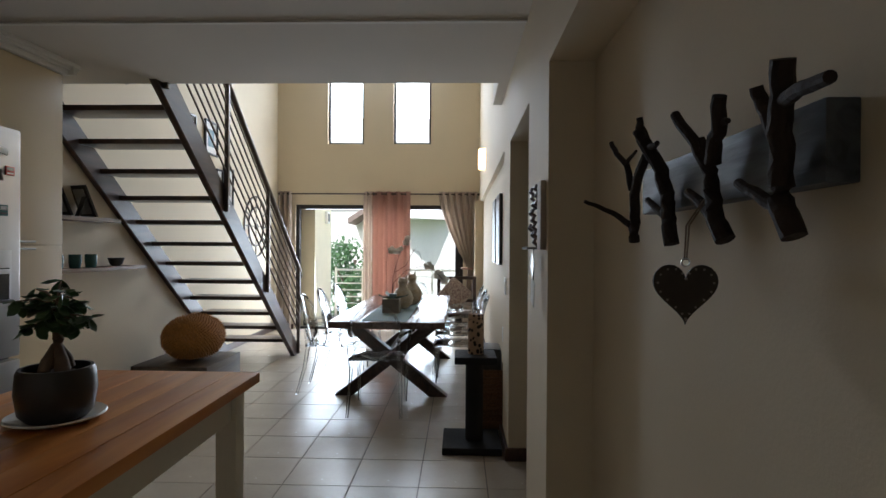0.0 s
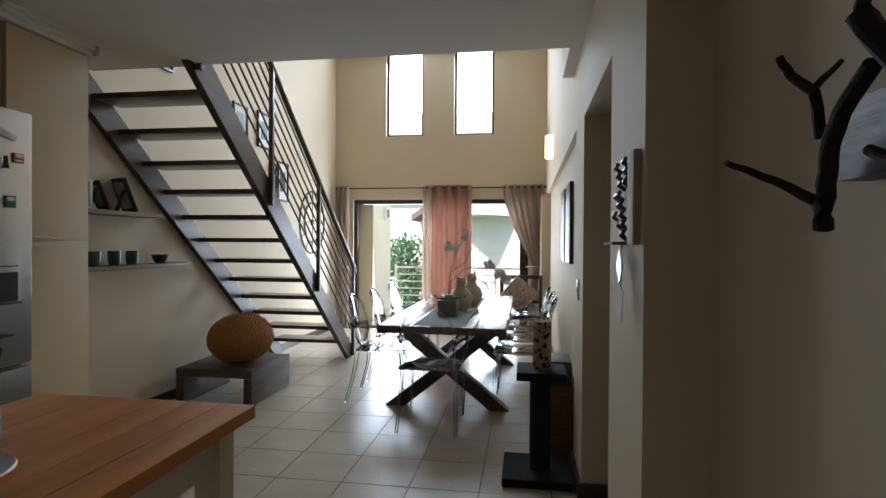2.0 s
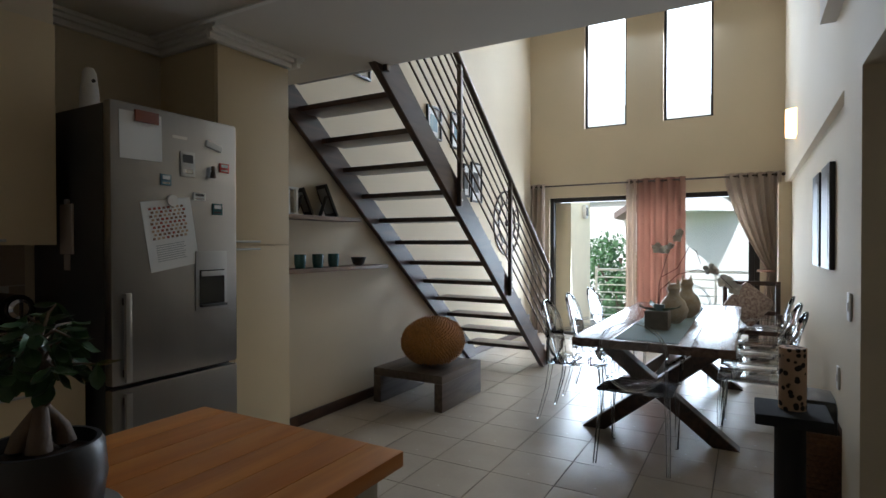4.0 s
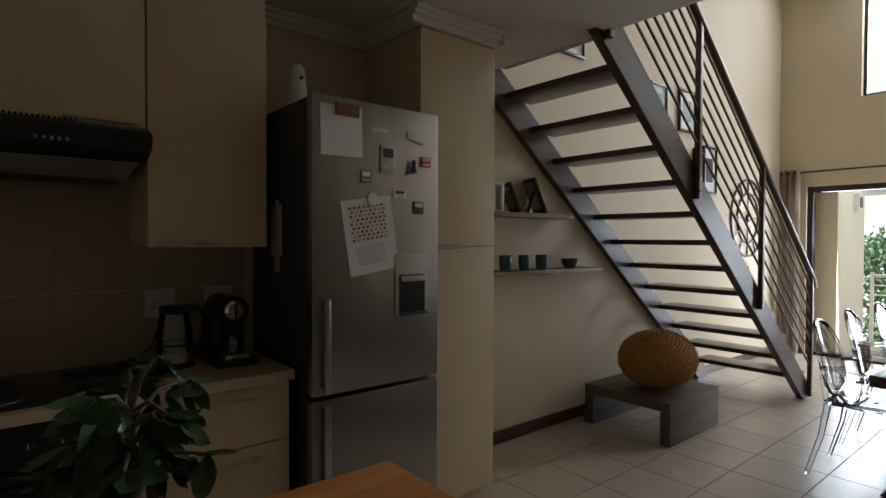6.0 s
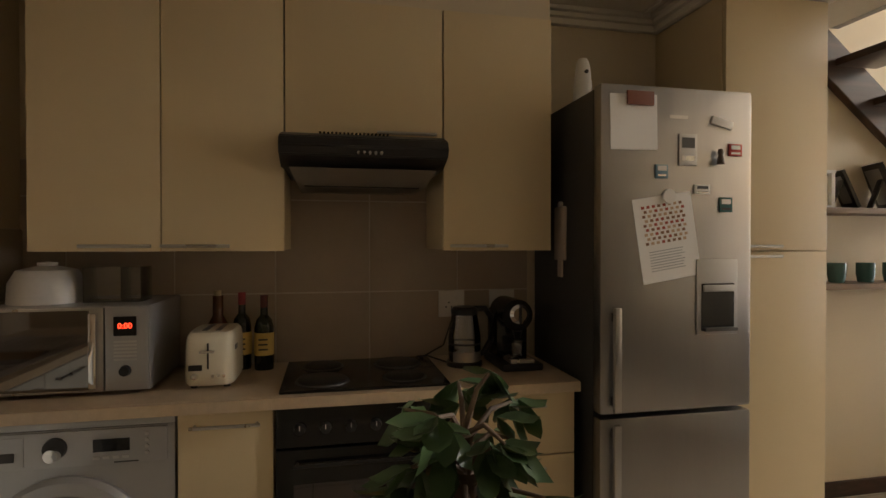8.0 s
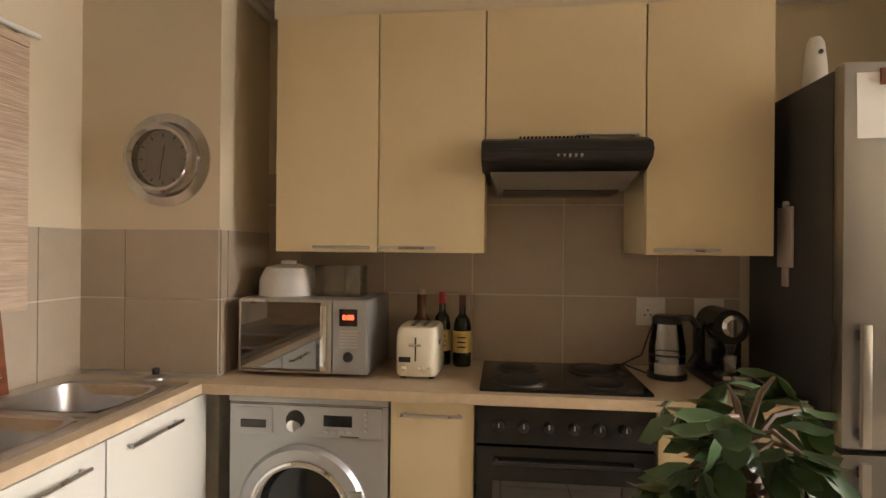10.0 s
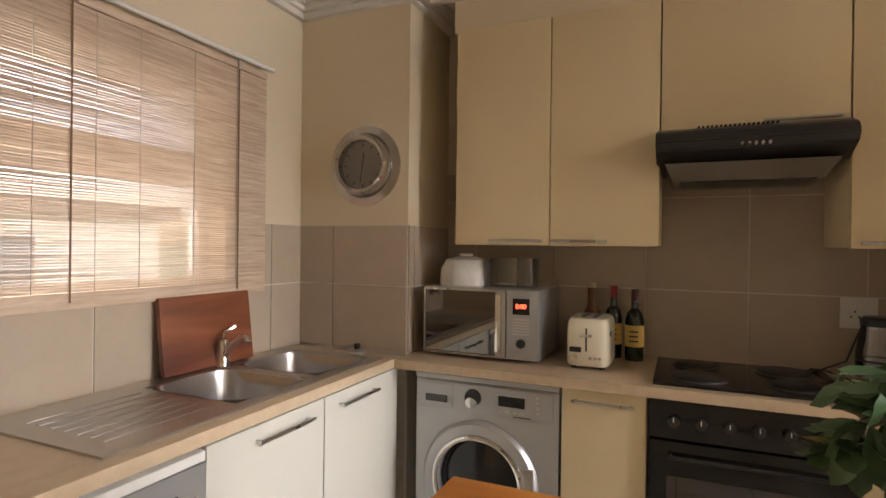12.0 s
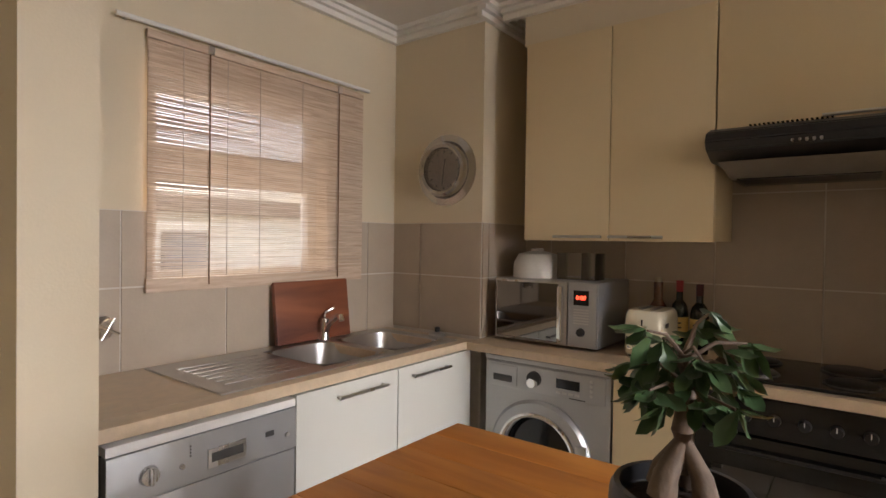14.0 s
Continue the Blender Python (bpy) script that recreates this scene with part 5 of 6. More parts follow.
def stairs():
    t = thing("staircase", (-2.8, 5.5, 0), "open dark wooden staircase with steel tube railing", "staircase")

    def stringer(x0, x1, y_top):
        bm = bmesh.new()
        h = 0.27
        prof = [(FOOT, 0), (FOOT + 0.16, 0), (FOOT + 0.16, 0.1), (y_top, (FOOT - y_top) * SL + h), (y_top, (FOOT - y_top) * SL)]
        a, b = [bm.verts.new((x0, y, z)) for y, z in prof], [bm.verts.new((x1, y, z)) for y, z in prof]
        bm.faces.new(a), bm.faces.new(b[::-1])
        for i in range(5):
            bm.faces.new((a[i], a[(i + 1) % 5], b[(i + 1) % 5], b[i]))
        bmesh.ops.bevel(bm, geom=list(bm.edges), offset=0.004, segments=1, affect="EDGES")
        return bm
    part("stringer", stringer(-2.40, -2.345, 3.82), STAIRWOOD, t, "worn dark stringer board")
    part("stringer", stringer(XS + 0.003, XS + 0.055, 3.82), STAIRWOOD, t, "worn dark stringer board")
    for k in range(13):
        z = 0.225 + 0.2015 * k
        y = 7.075 - 0.256 * k
        if y < 3.9:
            continue
        part("tread", B(XS + 0.056, -2.401, y - 0.055, y + 0.215, z - 0.04, z, bev=0.004), STAIRWOOD, t)
    xp = -2.325
    tops = []
    for y, z0, h in ((4.0, 2.50, 1.05), (5.0, 1.70, 1.13), (6.04, 0.90, 1.09), (7.17, 0.02, 1.08)):
        p = part("post", B(xp - 0.018, xp + 0.018, y - 0.018, y + 0.018, z0, z0 + h, bev=0.004), RAILSTEEL, t, "brown steel square post")
        part("bolt", R((xp + 0.018, y, z0 + 0.05), (xp + 0.024, y, z0 + 0.05), 0.009), STEEL, p)
        part("bolt", R((xp + 0.018, y, z0 + 0.13), (xp + 0.024, y, z0 + 0.13), 0.009), STEEL, p)
    za = lambda y: 1.10 + (7.17 - y) * 0.805
    part("handrail", T([(xp, 7.25, za(7.25) - 0.03), (xp, 7.2, za(7.2) + 0.01), (xp, 5.5, za(5.5)), (xp, 3.3, za(3.3))], 0.026, 14), RAILSTEEL, t, "brown steel tube handrail")
    for k in range(7):
        dz = 0.10 + k * 0.118
        part("rail", R((xp + 0.001, 7.17, za(7.17) - dz), (xp + 0.001, 3.4, za(3.4) - dz), 0.0085, seg=8), RAILSTEEL, t)


def frame_on_wall(y, z, w, h, m_in, label, x=XS):
    p = thing("picture_frame", (x, y, z), label, "picture", "pictures along the stairs")
    b = 0.022
    for a in ((y - w / 2, y + w / 2, z - h / 2, z - h / 2 + b), (y - w / 2, y + w / 2, z + h / 2 - b, z + h / 2), (y - w / 2, y - w / 2 + b, z - h / 2 + b, z + h / 2 - b), (y + w / 2 - b, y + w / 2, z - h / 2 + b, z + h / 2 - b)):
        part("frame_bar", B(x + 0.001, x + 0.028, *a, bev=0.003), BLACK, p)
    part("mount", B(x + 0.001, x + 0.010, y - w / 2 + b, y + w / 2 - b, z - h / 2 + b, z + h / 2 - b), PAPER, p)
    part("print", B(x + 0.0102, x + 0.0115, y - w / 4, y + w / 4, z - h / 4, z + h / 4), m_in, p)


def stair_wall():
    frame_on_wall(6.30, 2.72, 0.30, 0.36, BLUE, "black framed blue print above the stairs")
    frame_on_wall(6.85, 2.72, 0.34, 0.42, BLUE, "black framed picture with blue print")
    frame_on_wall(7.35, 2.17, 0.30, 0.50, DARKSIDE, "black framed tall picture")
    frame_on_wall(7.08, 2.17, 0.18, 0.40, DARKSIDE, "narrow black framed picture")
    frame_on_wall(5.0, 3.0, 0.3, 0.25, CALTAN, "wooden framed small picture")
    c = (XS + 0.001, 8.35, 1.69)
    rot = Matrix.Rotation(radians(90), 4, "Y")
    t = thing("wall_clock", c, "large skeleton clock with dark iron rings", "clock")
    for r in (0.46, 0.30):
        part("ring", L([(r - 0.02, 0), (r, 0), (r, 0.02), (r - 0.02, 0.02)], c, 56, rot), BROWNMETAL, t)
    for k in range(12):
        m = Matrix.Translation((c[0] + 0.008, c[1], c[2])) @ Matrix.Rotation(radians(30 * k), 4, "X")
        part("numeral", B(-0.004, 0.004, -0.012, 0.012, 0.30, 0.44, m=m), BROWNMETAL, t)
        if k % 3 == 0:
            part("spoke", B(-0.004, 0.004, -0.005, 0.005, 0.0, 0.29, m=m), BROWNMETAL, t)
    part("hub", L([(0, 0), (0.05, 0), (0.04, 0.03), (0, 0.03)], c, 20, rot), BROWNMETAL, t)
    # shelves
    sh = wood("brown shelf wood", (0.16, 0.10, 0.06), (0.30, 0.20, 0.13), 0.5)
    for y0, y1, z in ((3.66, 4.77, 1.615), (3.66, 5.15, 1.218)):
        solo("wall_shelf", B(XS + 0.001, XS + 0.21, y0, y1, z - 0.03, z, bev=0.003), sh, "floating brown wooden wall shelf", "shelf", "floating wall shelves")
    for y in (4.23, 4.42, 4.60):
        cu = solo("cup", L([(0, 0), (0.036, 0), (0.044, 0.045), (0.044, 0.105), (0.040, 0.105), (0.038, 0.01), (0, 0.01)], (XS + 0.12, y - 0.08, 1.219), 28), TEAL, "dark teal glazed cup on the shelf", "cup", "teal cups")
    solo("bowl", L([(0, 0), (0.03, 0), (0.05, 0.02), (0.066, 0.07), (0.061, 0.07), (0.045, 0.022), (0, 0.012)], (XS + 0.12, 4.84, 1.219), 32), POT, "small dark bowl on the shelf", "bowl")
    # standing photo frames
    for y, w, h in ((4.26, 0.15, 0.22), (4.52, 0.19, 0.27)):
        x = XS + 0.11
        f_ = thing("photo_frame", (x, y, 1.616), "black easel photo frame leaning back on the shelf", "photo frame", "photo frames on the shelf")
        m = Matrix.Translation((x, y, 1.6165)) @ Matrix.Rotation(radians(-22), 4, "Z") @ Matrix.Rotation(radians(22), 4, "X")
        part("frame", B(-w / 2, w / 2, -0.009, 0.009, 0.004, h, bev=0.003, m=m), BLACK, f_)
        part("print", B(-w / 2 + 0.02, w / 2 - 0.02, 0.0092, 0.0105, 0.025, h - 0.02, m=m), PAPER, f_)
        part("backing", B(-w / 2 + 0.03, w / 2 - 0.03, -0.0105, -0.0092, 0.035, h - 0.03, m=m), SILVER, f_, "pale grey backing board")
        part("easel_leg", B(-0.025, 0.025, -0.004, 0.004, 0.0, h * 0.72, bev=0.002, m=Matrix.Translation((x - 0.01, y - 0.135, 1.6165)) @ Matrix.Rotation(radians(-22), 4, "Z") @ Matrix.Rotation(radians(-19), 4, "X")), BLACK, f_)
    ln = thing("lantern", (XS + 0.1, 4.05, 1.616), "white wooden lantern box on the shelf", "lantern")
    for dx in (-0.052, 0.03):
        for dy in (-0.052, 0.03):
            part("corner_post", B(XS + 0.1 + dx, XS + 0.122 + dx, 4.05 + dy, 4.072 + dy, 1.63, 1.80, bev=0.002), WHITE, ln)
    part("base", B(XS + 0.045, XS + 0.155, 3.995, 4.105, 1.6155, 1.63), WHITE, ln)
    part("top", B(XS + 0.045, XS + 0.155, 3.995, 4.105, 1.80, 1.815), WHITE, ln)


def bench():
    t = thing("low_bench", (-2.75, 5.3, 0), "low grey-brown wooden bench against the wall", "bench")
    x0, x1, y0, y1, h = -3.22, -2.52, 5.05, 5.79, 0.305
    part("top", B(x0, x1, y0, y1, h - 0.07, h, bev=0.006), PEDWOOD, t)
    part("side", B(x0, x0 + 0.075, y0, y1, 0, h - 0.071, bev=0.005), PEDWOOD, t)
    part("side", B(x1 - 0.075, x1, y0, y1, 0, h - 0.071, bev=0.005), PEDWOOD, t)
    # ribbed body covered in short spikes
    d = bmesh.new()
    c, rx, ry, rz = Vector((-2.82, 5.42, 0.305 + 0.217)), 0.265, 0.315, 0.210
    bmesh.ops.create_icosphere(d, subdivisions=4, radius=1.0)
    for v in d.verts:
        v.co = c + Vector((v.co.x * rx, v.co.y * ry, v.co.z * rz)) * (1.0 + 0.02 * noise.noise(v.co * 9))
    rr = random.Random(8)
    n = 1500
    for k in range(n):
        z = 1 - 2 * (k + 0.5) / n
        q, w = math.sqrt(1 - z * z), k * 2.39996 + rr.uniform(-0.02, 0.02)
        a = Vector((q * math.cos(w), q * math.sin(w), z))
        if z < -0.86:
            continue
        p = c + Vector((a.x * rx, a.y * ry, a.z * rz))
        g = Vector((a.x / rx, a.y / ry, a.z / rz)).normalized()
        u = g.orthogonal().normalized() * 0.010
        w2 = g.cross(u)
        base = [d.verts.new(p - g * 0.006 + e) for e in (u, w2, -u, -w2)]
        tip = d.verts.new(p + g * rr.uniform(0.018, 0.028) + Vector((0, 0, -0.004)))
        for i in range(4):
            d.faces.new((base[i], base[(i + 1) % 4], tip))
    solo("spiky_vase", d, OCHRE, "large ochre spiky ceramic fruit on the bench", "ornament")


# ---- dining ----
def dining_table():
    t = thing("dining_table", (-0.89, 6.28, 0), "long dark table with thick planks and crossed legs", "table")
    x0, x1, y0, y1, zt = -1.408, -0.383, 4.955, 7.60, 0.742
    for i in range(4):
        a, b = x0 + (x1 - x0) * i / 4, x0 + (x1 - x0) * (i + 1) / 4
        part("plank", B(a + 0.001, b - 0.001, y0, y1, zt - 0.06, zt, bev=0.004), TOPWOOD, t)
    for y in (5.36, 7.10):
        for s in (-1, 1):
            bm = bmesh.new()
            hw = 0.085
            cx = (x0 + x1) / 2
            pts = [(cx - s * 0.45 - hw, 0), (cx - s * 0.45 + hw, 0), (cx + s * 0.40 + hw, zt - 0.061), (cx + s * 0.40 - hw, zt - 0.061)]
            o = 0.045 * s * 0.2
            a, b = [bm.verts.new((x, y - 0.06 + o, z)) for x, z in pts], [bm.verts.new((x, y + 0.06 + o, z)) for x, z in pts]
            bm.faces.new(a), bm.faces.new(b[::-1])
            for i in range(4):
                bm.faces.new((a[i], a[(i + 1) % 4], b[(i + 1) % 4], b[i]))
            bmesh.ops.bevel(bm, geom=list(bm.edges), offset=0.006, segments=1, affect="EDGES")
            part("cross_leg", bm, DARKWOOD, t)
    part("stretcher", B(-0.945, -0.845, 5.425, 7.035, 0.30, 0.40, bev=0.005), DARKWOOD, t)
    solo("table_runner", B(-1.13, -0.72, 5.02, 7.3, 0.7425, 0.7455), RUNNER, "grey-green cloth runner along the table", "table runner")
    # orchid
    px, py, z = -0.93, 5.62, 0.746
    p = thing("orchid", (px, py, z), "white orchid with arching stems in a stone pot", "plant")
    part("pot", B(px - 0.085, px + 0.085, py - 0.085, py + 0.085, z, z + 0.14, bev=0.012), STONE, p)
    for k, pts in enumerate(([(0, 0, 0.13), (0.01, 0.0, 0.35), (0.06, 0.02, 0.55), (0.12, 0.02, 0.68), (0.15, 0.0, 0.72)], [(0.0, 0, 0.13), (0.02, 0, 0.30), (0.14, 0.02, 0.42), (0.28, 0.03, 0.46), (0.42, 0.02, 0.42), (0.52, 0.0, 0.32)], [(0.03, 0, 0.4), (0.14, 0, 0.47), (0.22, 0.0, 0.63), (0.27, 0, 0.60), (0.30, 0, 0.5)])):
        part("stem", T([(px + a, py + b, z + c) for a, b, c in pts], 0.004, 6, 0.6), mat("red brown stem", (0.12, 0.03, 0.025), 0.5) if k == 0 else bpy.data.materials["red brown stem"], p)
    rr = random.Random(11)
    for (fx, fy, fz, s) in ((0.0, 0, 0.62, 0.05), (0.055, 0.02, 0.61, 0.045), (0.14, 0.0, 0.70, 0.04), (0.15, 0.01, 0.74, 0.035), (0.09, 0.02, 0.64, 0.03), (0.40, 0, 0.45, 0.03), (0.46, 0.02, 0.38, 0.06), (0.52, 0.0, 0.33, 0.055), (0.36, 0.0, 0.47, 0.05)):
        bm = bmesh.new()
        for k in range(5):
            m = Matrix.Translation((px + fx, py + fy, z + fz)) @ Euler((rr.uniform(1.0, 1.6), rr.uniform(-0.3, 0.3), rr.uniform(-0.4, 0.4))).to_matrix().to_4x4() @ Matrix.Rotation(k * 1.257, 4, "Z")
            leaf_bm(bm, m, s, s * 0.9)
        part("blossom", bm, ORCHID, p)
    for a in (0.4, 2.6, 4.2):
        bm = bmesh.new()
        leaf_bm(bm, Matrix.Translation((px, py, z + 0.14)) @ Matrix.Rotation(a, 4, "Z") @ Matrix.Rotation(0.3, 4, "X"), 0.22, 0.06)
        part("leaf", bm, LEAF, p)
    part("ribbon", B(px - 0.03, px + 0.05, py - 0.03, py + 0.03, z + 0.1405, z + 0.19, bev=0.01), BLUE, p, "blue ribbon bow")
    # round ceramic birds
    for cx, cy, s in ((-0.86, 6.00, 1.0), (-0.80, 6.42, 1.05)):
        bm = L([(0, 0), (0.05, 0), (0.10, 0.05), (0.115, 0.11), (0.09, 0.18), (0.05, 0.22), (0.043, 0.25), (0.055, 0.285), (0.04, 0.32), (0, 0.33)], (cx, cy, 0.7465), 28, Matrix.Scale(s, 4))
        rod(bm, (cx - 0.03, cy, 0.7465 + 0.31 * s), (cx - 0.035, cy, 0.7465 + 0.36 * s), 0.018, 0.003, 8)
        rod(bm, (cx + 0.03, cy, 0.7465 + 0.31 * s), (cx + 0.035, cy, 0.7465 + 0.36 * s), 0.018, 0.003, 8)
        solo("ceramic_figure", bm, CERAMIC, "pale glazed ceramic cat figure on the runner", "figurine", "ceramic cats")


def ghost_chair():
    t = thing("ghost_chair", (0, 0, 0), "clear acrylic armchair with oval back", "chair", "ghost chairs round the table")
    part("seat", B(-0.23, 0.23, -0.21, 0.23, 0.45, 0.47, bev=0.008), GHOST, t)
    bm = bmesh.new()
    grid = []
    for i in range(9):
        row = []
        for j in range(9):
            u, v = -1 + j / 4, -1 + i / 4
            k = math.sqrt(1 - v * v / 2), math.sqrt(1 - u * u / 2)
            row.append(bm.verts.new((u * k[0] * 0.20, -0.21 - 0.05 * (v + 1) + 0.03 * u * u, 0.70 + v * k[1] * 0.22)))
        grid.append(row)
    for i in range(8):
        for j in range(8):
            bm.faces.new((grid[i][j], grid[i][j + 1], grid[i + 1][j + 1], grid[i + 1][j]))
    bmesh.ops.solidify(bm, geom=list(bm.faces), thickness=0.008)
    part("backrest", bm, GHOST, t)
    pts = []
    for k in range(33):
        a = 2 * math.pi * k / 32
        u, v = math.cos(a), math.sin(a)
        pts.append((u * 0.205, -0.21 - 0.05 * (v + 1) + 0.03 * u * u, 0.70 + v * 0.225))
    part("back_rim", T(pts, 0.011, 8), GHOST, t)
    for s in (-1, 1):
        part("leg", T([(s * 0.21, 0.20, 0.45), (s * 0.215, 0.215, 0.25), (s * 0.21, 0.22, 0.0)], 0.019, 8, 0.65), GHOST, t)
        part("leg", T([(s * 0.20, -0.19, 0.45), (s * 0.21, -0.22, 0.25), (s * 0.22, -0.29, 0.0)], 0.019, 8, 0.65), GHOST, t)
        part("armrest", T([(s * 0.20, -0.23, 0.66), (s * 0.255, -0.10, 0.68), (s * 0.265, 0.06, 0.665), (s * 0.25, 0.12, 0.60), (s * 0.235, 0.13, 0.47)], 0.013, 8), GHOST, t)
        part("back_post", T([(s * 0.19, -0.20, 0.46), (s * 0.20, -0.22, 0.62)], 0.014, 8), GHOST, t)
    return t


def chairs():
    c = ghost_chair()
    c.location = (-0.95, 4.93, 0)
    for x, y, a in ((-1.50, 5.55, -90), (-1.52, 6.28, -88), (-1.50, 6.98, -92), (-0.28, 5.62, 90), (-0.27, 6.25, 92), (-0.28, 6.88, 88)):
        copy_thing(c, pose(x, y, 0, 0, 0, a))
    copy_thing(c, pose(-0.90, 7.70, 0, 0, 0, 180))


def curtains():
    Yc = YB - 0.14
    r = thing("curtain_rod", (-1.6, Yc, 2.27), "dark metal curtain rod across the patio door", "curtain rod")
    part("rod", R((-3.26, Yc, 2.27), (0.05, Yc, 2.27), 0.012), BROWNMETAL, r)
    for x in (-3.26, 0.05):
        part("finial", L([(0, -0.025), (0.02, -0.015), (0.025, 0), (0.02, 0.015), (0, 0.025)], (x, Yc, 2.27), 16), BROWNMETAL, r)
    for x in (-3.1, -1.0, -0.0):
        part("bracket", R((x, Yc, 2.27), (x, YB, 2.27), 0.008, seg=8), BROWNMETAL, r)

    def cloth(x0, x1, folds, shape, material, parent, depth=0.045, thick=0.004):
        bm = bmesh.new()
        nz, nx = 26, folds * 12
        rows = []
        for i in range(nz + 1):
            z = 2.31 - (2.31 - 0.02) * i / nz
            row = []
            for j in range(nx + 1):
                u = j / nx
                w = math.sin(u * folds * 2 * math.pi)
                l, q = shape(z)
                x = x0 + l + (x1 - x0 + q - l) * u
                fl = 1.0 if z > 1.9 else 0.85 + 0.3 * noise.noise(Vector((u * 5, z * 1.2, x0)))
                row.append(bm.verts.new((x + 0.006 * math.cos(u * folds * 4 * math.pi), Yc + depth * w * fl, z)))
            rows.append(row)
        for a, b in zip(rows, rows[1:]):
            for j in range(nx):
                bm.faces.new((a[j], a[j + 1], b[j + 1], b[j]))
        bmesh.ops.solidify(bm, geom=list(bm.faces), thickness=thick)
        return part("cloth", bm, material, parent)

    def eyelets(x0, x1, n, parent):
        for k in range(n):
            x = x0 + (x1 - x0) * (k + 0.5) / n
            part("eyelet", L([(0.018, -0.006), (0.028, -0.006), (0.028, 0.006), (0.018, 0.006)], (x, Yc, 2.27), 20, Matrix.Rotation(radians(90), 4, "Y")), BROWNMETAL, parent)
    a = thing("curtain", (-3.2, Yc, 0.02), "narrow gathered beige curtain at the door side", "curtain", "patio curtains")
    cloth(-3.29, -3.06, 3, lambda z: (0, 0), CURTAIN, a)
    eyelets(-3.27, -3.08, 3, a)
    b = thing("curtain", (-1.4, Yc, 0.02), "rose-brown eyelet curtain with a beige edge", "curtain", "patio curtains")
    cloth(-1.86, -1.72, 2, lambda z: (0, 0), CURTAIN, b)
    cloth(-1.715, -1.08, 4, lambda z: (0, 0), CURTAIN_R, b)
    eyelets(-1.84, -1.1, 7, b)
    c = thing("curtain", (-0.2, Yc, 0.02), "beige curtain gathered by a tie-back", "curtain", "patio curtains")

    def tie(z):
        if z > 1.05:
            k = (2.31 - z) / (2.31 - 1.05)
            return 0.50 * k ** 1.5, -0.02 * k
        k = (1.05 - z) / 1.05
        return 0.50 - 0.12 * k, -0.02
    cloth(-0.62, 0.03, 6, tie, CURTAIN, c, 0.035)
    eyelets(-0.6, 0.02, 6, c)
    part("tie_back", T([(-0.13 + 0.09 * math.cos(q * 0.524), Yc + 0.06 * math.sin(q * 0.524), 1.05) for q in range(13)], 0.016, 8), CURTAIN_R, c)


def corner_things():
    t = thing("cat_scratcher", (-0.15, 4.12, 0), "black carpeted cat scratching post with platform", "cat tree")
    part("base", B(-0.37, 0.035, 3.89, 4.30, 0, 0.05, bev=0.01), CARPET, t)
    part("post", R((-0.15, 4.08, 0.05), (-0.15, 4.08, 0.60), 0.062, seg=20), CARPET, t)
    part("platform", B(-0.29, -0.0, 3.94, 4.24, 0.60, 0.65, bev=0.01), CARPET, t)
    part("upper_post", R((-0.14, 4.10, 0.6505), (-0.14, 4.10, 0.93), 0.055, seg=20), LEOPARD, t, "leopard print post")
    b = thing("wicker_basket", (-0.02, 4.6, 0), "brown wicker basket standing on the floor", "basket")
    x0, x1, y0, y1 = -0.12, 0.095, 4.42, 4.78
    part("base", B(x0, x1, y0, y1, 0, 0.01), WICKER, b)
    for k in range(16):
        z = 0.012 + k * 0.028
        bm = bmesh.new()
        q = 0.004 if k % 2 else 0.0
        for a in ((x0 - q, x1 + q, y0 - q, y0 + 0.014), (x0 - q, x1 + q, y1 - 0.014, y1 + q), (x0 - q, x0 + 0.014, y0, y1), (x1 - 0.014, x1 + q, y0, y1)):
            box(bm, *a, z, z + 0.026, bev=0.005)
        part("weave_band", bm, WICKER, b)
    part("bag", B(x0 + 0.02, x1 - 0.02, y0 + 0.03, y1 - 0.03, 0.30, 0.62, bev=0.05), BLACK, b, "dark bag stuffed into the basket")
    ch = thing("wooden_armchair", (-0.3, 8.35, 0), "dark wooden armchair with patterned cushion", "chair")
    for x in (-0.60, -0.05):
        for y in (8.10, 8.60):
            part("leg", B(x, x + 0.05, y, y + 0.05, 0, 0.62 if y < 8.3 else 0.95, bev=0.005), DARKWOOD, ch)
    part("seat", B(-0.60, 0.0, 8.10, 8.65, 0.38, 0.43, bev=0.006), DARKWOOD, ch)
    part("back_rail", B(-0.55, -0.05, 8.605, 8.64, 0.90, 0.95, bev=0.005), DARKWOOD, ch)
    part("back_rail", B(-0.55, -0.05, 8.605, 8.64, 0.55, 0.60, bev=0.005), DARKWOOD, ch)
    cu = solo("cushion", B(-0.2, 0.2, -0.07, 0.07, -0.2, 0.2, bev=0.06, m=Matrix.Translation((-0.33, 8.50, 0.68)) @ Matrix.Rotation(radians(40), 4, "Y") @ Matrix.Rotation(radians(-12), 4, "X")), PATTERN, "red and cream patterned cushion on the armchair", "cushion")


